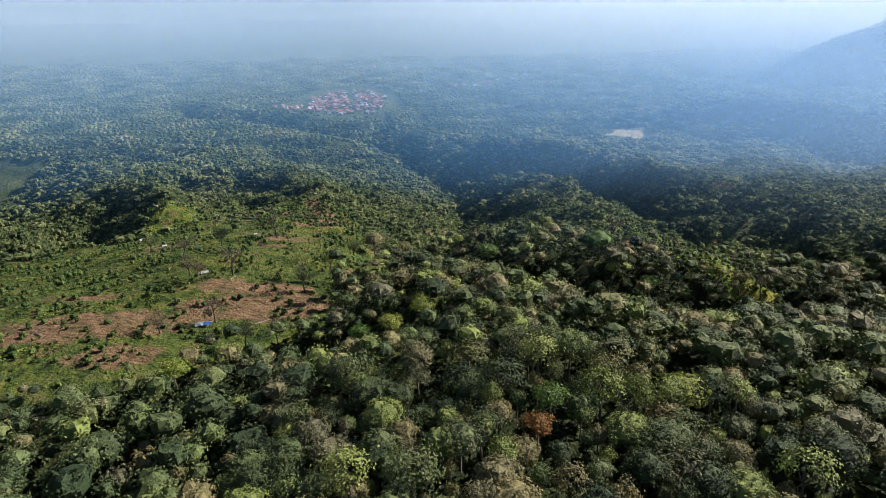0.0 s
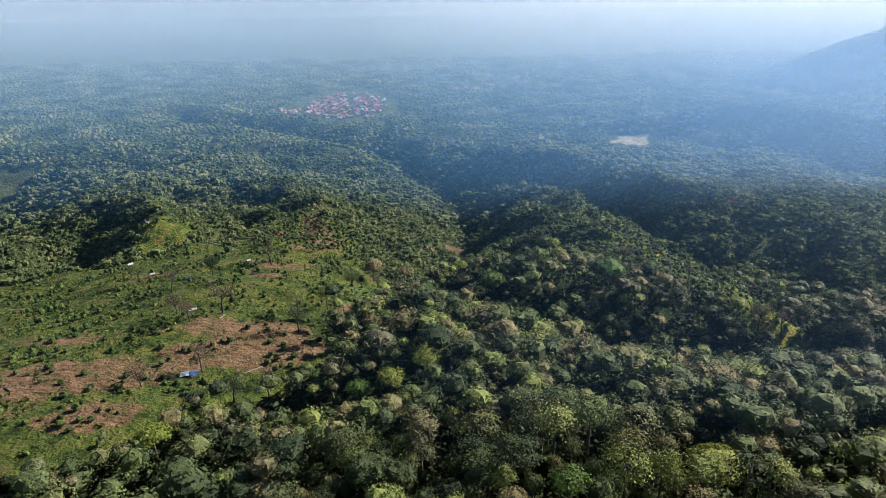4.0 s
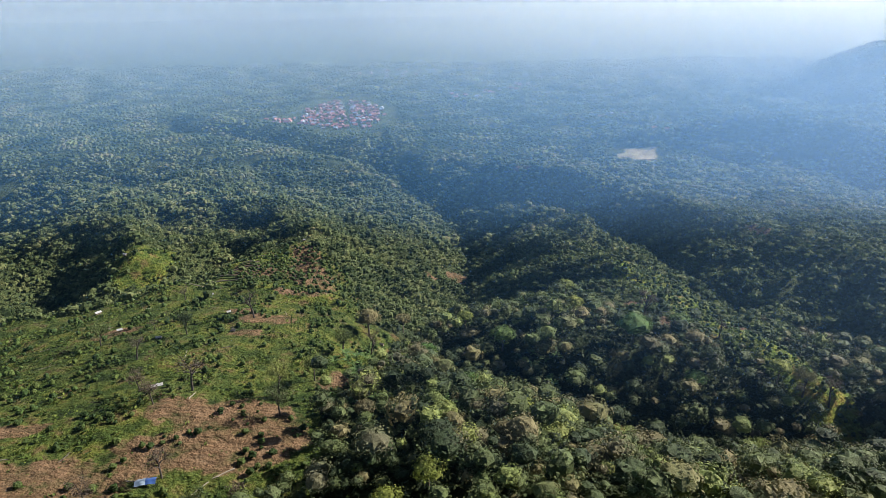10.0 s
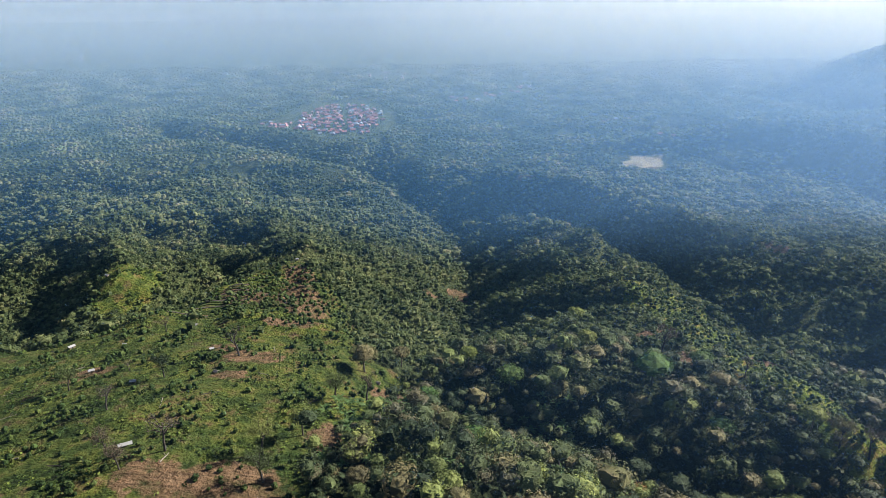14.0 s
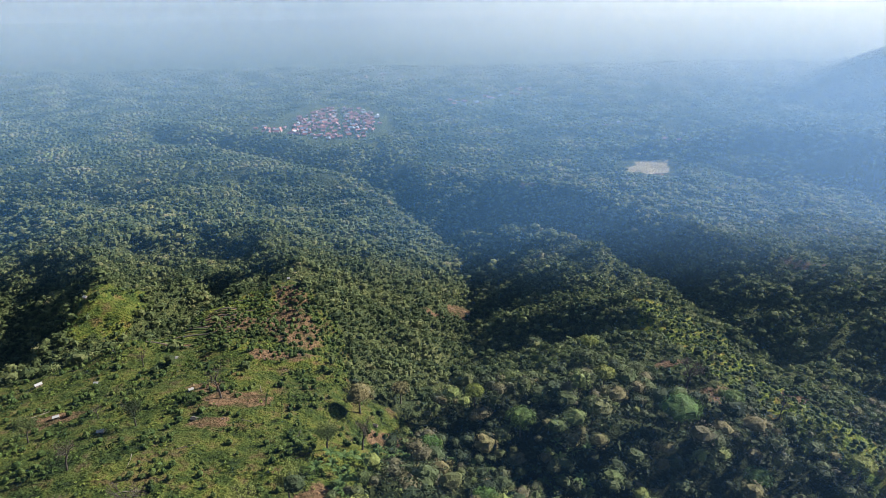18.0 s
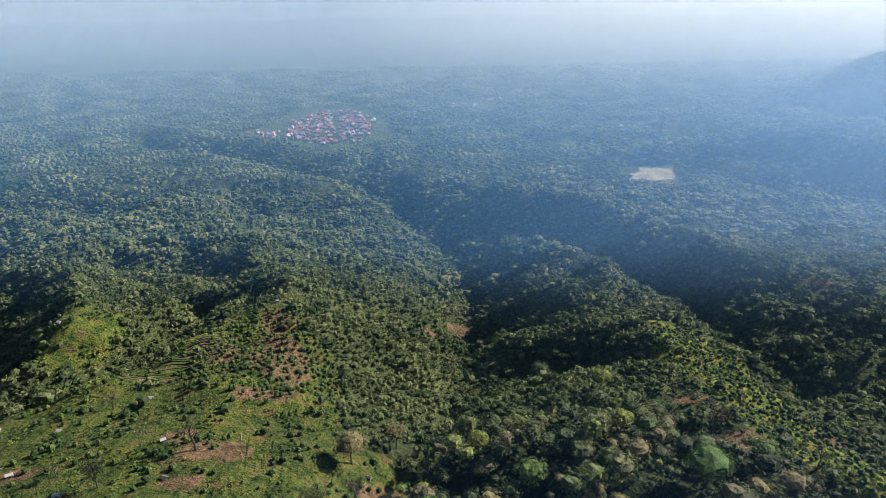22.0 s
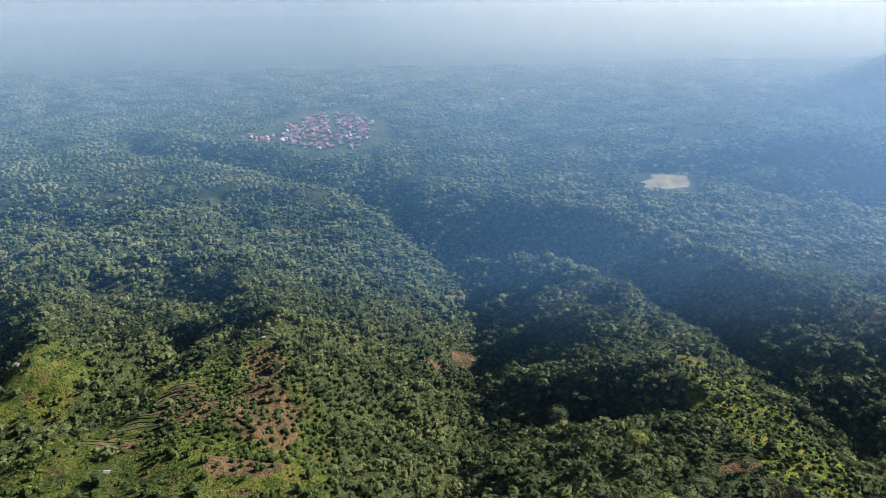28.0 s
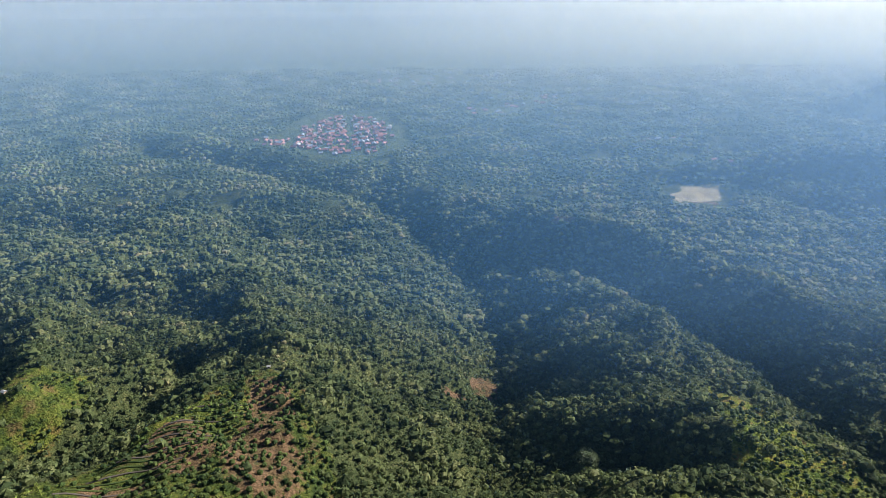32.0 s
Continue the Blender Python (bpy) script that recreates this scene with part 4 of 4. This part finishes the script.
# low banks between the tilled terraces on the spur's shoulder
for k in range(16):
    y0 = 388 + 3.4 * k
    bm = bmesh.new()
    pts = []
    for x in np.linspace(-146 + 1.3 * k, -112 + 0.6 * k, 12):
        y = y0 + 0.45 * (x + 125) + 0.7 * math.sin(0.3 * x + k)
        pts.append((x, y, float(height(x, y)) + 0.1))
    tube(bm, pts, 0.5, 0.25, 5)
    ob = new("terrace_bank", mesh_of("terrace_bank", bm, m_bush if k % 3 else m_char))
    tagged(ob, "low overgrown earth bank between tilled terraces", "bank", "terrace banks")


# the same forest going on under the start of the flight
bx, by = jittered(-170, 190, -45, 80, 6.8, rng)
keep = by < 76
bx, by = bx[keep], by[keep]
br = np.clip(rng.gamma(5, 0.86, len(bx)), 2.2, 6.5)
stand("forest_canopy", "rainforest canopy under the start of the flight", bx, by, br, rng.uniform(4, 8, len(bx)) + 1.3 * br,
      [clumped(rng, 10, 4, 0.25, 0.74, -0.3, 0.36) for _ in range(8)], m_canopy)


# ---- huts and village ----
def gable(bm, a, b, z0, rise, over=0.35, thick=0.12):
    """A pitched roof with its ridge along x."""
    for s in (-1, 1):
        o = [bm.verts.new((x, s * y, z)) for x in (-a - over, a + over) for y, z in ((0, z0 + rise), (b + over, z0 - rise * over / b))]
        lo = [bm.verts.new(v.co + Vector((0, 0, -thick))) for v in o]
        for f in ((0, 1, 3, 2),):
            bm.faces.new([o[k] for k in f])
            bm.faces.new([lo[k] for k in f[::-1]])
        for i, j in ((0, 1), (1, 3), (3, 2), (2, 0)):
            bm.faces.new((o[i], lo[i], lo[j], o[j]))


def hut(x, y, turn, a, b, wall_h, roof_mat, label, open_sides=False, rise=None):
    h = tagged(new("hut"), label, "hut")
    if open_sides:
        for sx_ in (-1, 1):
            for sy_ in (-1, 1):
                bm = bmesh.new()
                tube(bm, [(sx_ * a * 0.9, sy_ * b * 0.9, -0.4), (sx_ * a * 0.9, sy_ * b * 0.9, wall_h)], 0.07, 0.06, 6)
                part("post", bm, m_bark, h)
    else:
        bm = bmesh.new()
        box(bm, -a, a, -b, b, -0.5, wall_h)
        part("wall", bm, m_wall, h)
        bm = bmesh.new()
        box(bm, -0.4, 0.4, -b - 0.05, -b - 0.005, 0.0, min(1.9, wall_h - 0.1))
        part("door", bm, m_char, h, "dark plank door")
    bm = bmesh.new()
    gable(bm, a, b, wall_h, rise or b * 0.6)
    part("roof", bm, roof_mat, h)
    h.matrix_basis = ground_pose(x, y, turn, 0.62 if open_sides else 0.54, 0.0)
    return h


hut(-103.5, 249, 25, 3.0, 1.1, 1.6, m_whiteroof, "long low shelter under pale sheeting in the clearing", True)
hut(-174, 341, 50, 2.4, 1.5, 2.0, m_whiteroof, "small field hut with a white roof at the slope's edge")
hut(-145, 306, 30, 1.8, 1.2, 1.8, m_whiteroof, "small plank field hut with a pale roof on bare soil")
hut(-102, 476, 10, 1.4, 1.1, 1.8, m_whiteroof, "tiny white-roofed lookout hut on the ridge top")
hut(-217, 456, -20, 2.0, 1.4, 1.9, m_whiteroof, "white-roofed hut on the green spur")
hut(-122, 293, 10, 1.9, 1.2, 1.7, m_zinc, "dark plank shelter with a zinc roof in the grass")
hut(-94, 302, -20, 1.5, 1.1, 1.5, m_darkroof, "dark thatched field shelter in the grass", True)
hut(-103, 323, 30, 1.2, 0.9, 1.4, m_whiteroof, "tiny pale-roofed shelter on the tilled slope", True)
hut(-125, 361, 0, 1.5, 1.0, 1.5, m_whiteroof, "small pale-roofed shelter among shrubs", True)
hut(-145.4, 334, 0, 1.2, 0.9, 1.4, m_whiteroof, "tiny white-roofed shelter on the slope", True)
hut(-34, 323, -15, 1.5, 1.0, 1.5, m_darkroof, "dark thatched shelter beside red soil")
hut(105.5, 332, 20, 1.0, 0.8, 1.3, m_whiteroof, "tiny white-roofed shelter on the ridge", True)

# the tarpaulin shelter: a sagging sheet on poles
tent = tagged(new("tarpaulin_shelter"), "blue and pale plastic tarpaulin shelter on poles beside a bare tree", "shelter")
for px, py in ((-3.6, -1.6), (3.6, -1.6), (-3.6, 1.6), (3.6, 1.6), (0, 0)):
    bm = bmesh.new()
    tube(bm, [(px, py, -0.4), (px, py, 1.5 if px else 2.3)], 0.06, 0.05, 6)
    part("pole", bm, m_bark, tent)
for name, x0, x1, mat in (("tarpaulin", 0.0, 4.0, m_tarp), ("pale_tarpaulin", -4.2, 0.02, m_paletarp)):
    us, vs = np.linspace(x0, x1, 9), np.linspace(-2, 2, 9)
    U, V = np.meshgrid(us, vs)
    Z = 2.25 - 0.42 * np.abs(V) - 0.02 * U * U + 0.09 * np.sin(U * 2.1 + V) + 0.06 * np.cos(V * 3)
    co = np.stack([U, V, Z], -1).reshape(-1, 3)
    i = np.arange(81).reshape(9, 9)
    q = np.stack([i[:-1, :-1], i[:-1, 1:], i[1:, 1:], i[1:, :-1]], -1).reshape(-1, 4)
    part(name, quads_mesh(name, co, q, mat), None, tent)
tent.matrix_basis = ground_pose(-86, 200, 12, 0.68, 0.0)

# fallen and standing dead wood on the clearing
for k in range(34):
    x, y = rng.uniform(-240, -48), rng.uniform(182, 350)
    if cover(np.array([x]), np.array([y]))[1][0] < 0.5:
        continue
    ln, r = rng.uniform(2.5, 8), rng.uniform(0.1, 0.24)
    bm = bmesh.new()
    tube(bm, [(-ln / 2, 0, 0), (-ln / 6, rng.uniform(-0.2, 0.2), 0.03), (ln / 5, rng.uniform(-0.2, 0.2), 0), (ln / 2, 0, 0.05)], r, r * 0.55, 7)
    tube(bm, [(ln / 6, 0, 0), (ln / 4, 0.6, 0.35), (ln / 3, 1.1, 0.6)], r * 0.4, r * 0.15, 5)
    pale = rng.uniform() < 0.55
    log = new("log", mesh_of("log", bm, m_dead if pale else m_char))
    tagged(log, "pale fallen tree trunk lying on the clearing" if pale else "charred fallen trunk lying on the clearing", "log", "fallen logs")
    a = rng.uniform(0, 6.283)
    dz = float(height(x + math.cos(a), y + math.sin(a)) - height(x - math.cos(a), y - math.sin(a))) / 2
    log.matrix_basis = pose(x, y, float(height(x, y)) + r * 0.6, 0, -math.degrees(math.atan(dz)), math.degrees(a))

# village out on the plain
hm = []
for k, (mat, lab) in enumerate(((m_rustroof, "small village house with a rusty red-brown roof"), (m_rustroof, "small village house with a rusty red-brown roof"),
                                (m_rustroof, "small village house with a rusty red-brown roof"), (m_zinc, "small village house with a shiny zinc roof"),
                                (m_whiteroof, "small village house with a bright white roof"))):
    h = tagged(new("house"), lab, "house", "village houses")
    bm = bmesh.new()
    box(bm, -3.4, 3.4, -2.4, 2.4, -0.8, 2.8)
    part("wall", bm, m_wall, h)
    bm = bmesh.new()
    gable(bm, 3.4, 2.4, 2.8, 1.7, 0.5)
    part("roof", bm, mat, h)
    hm.append(h)


def settle(cx, cy, a, b, gap, turn, share, limit):
    xs, ys = jittered(-a, a, -b, b, gap, rng)
    c, s = math.cos(radians(turn)), math.sin(radians(turn))
    n = 0
    for u, v in zip(xs, ys):
        if (u / a) ** 2 + (v / b) ** 2 > 1 or abs(u - 6) < 4 or rng.uniform() > share or n >= limit:
            continue
        n += 1
        k = rng.choice([0, 1, 2, 3, 4], p=[0.28, 0.27, 0.27, 0.06, 0.12])
        x, y = cx + u * c - v * s, cy + u * s + v * c
        o = thing_copy(hm[k], ground_pose(x, y, turn + rng.choice([0, 90]) + rng.uniform(-12, 12), rng.uniform(0.7, 1.05), 0))


settle(-172, 1130, 66, 118, 10.4, 10, 0.96, 270)
settle(-246, 1082, 48, 26, 11.0, 0, 0.85, 30)
settle(36, 1268, 40, 34, 13, 0, 0.6, 22)
settle(100, 1320, 38, 28, 16, 0, 0.5, 9)
settle(146, 1380, 30, 24, 16, 0, 0.6, 7)
settle(-92, 1563, 110, 50, 24, 0, 0.5, 16)
settle(256, 1060, 32, 22, 12, 0, 0.6, 9)
settle(277, 934, 16, 8, 11, 0, 0.7, 4)
settle(-1058, 1908, 90, 50, 26, 0, 0.5, 12)
for h in hm:
    remove_thing(h)
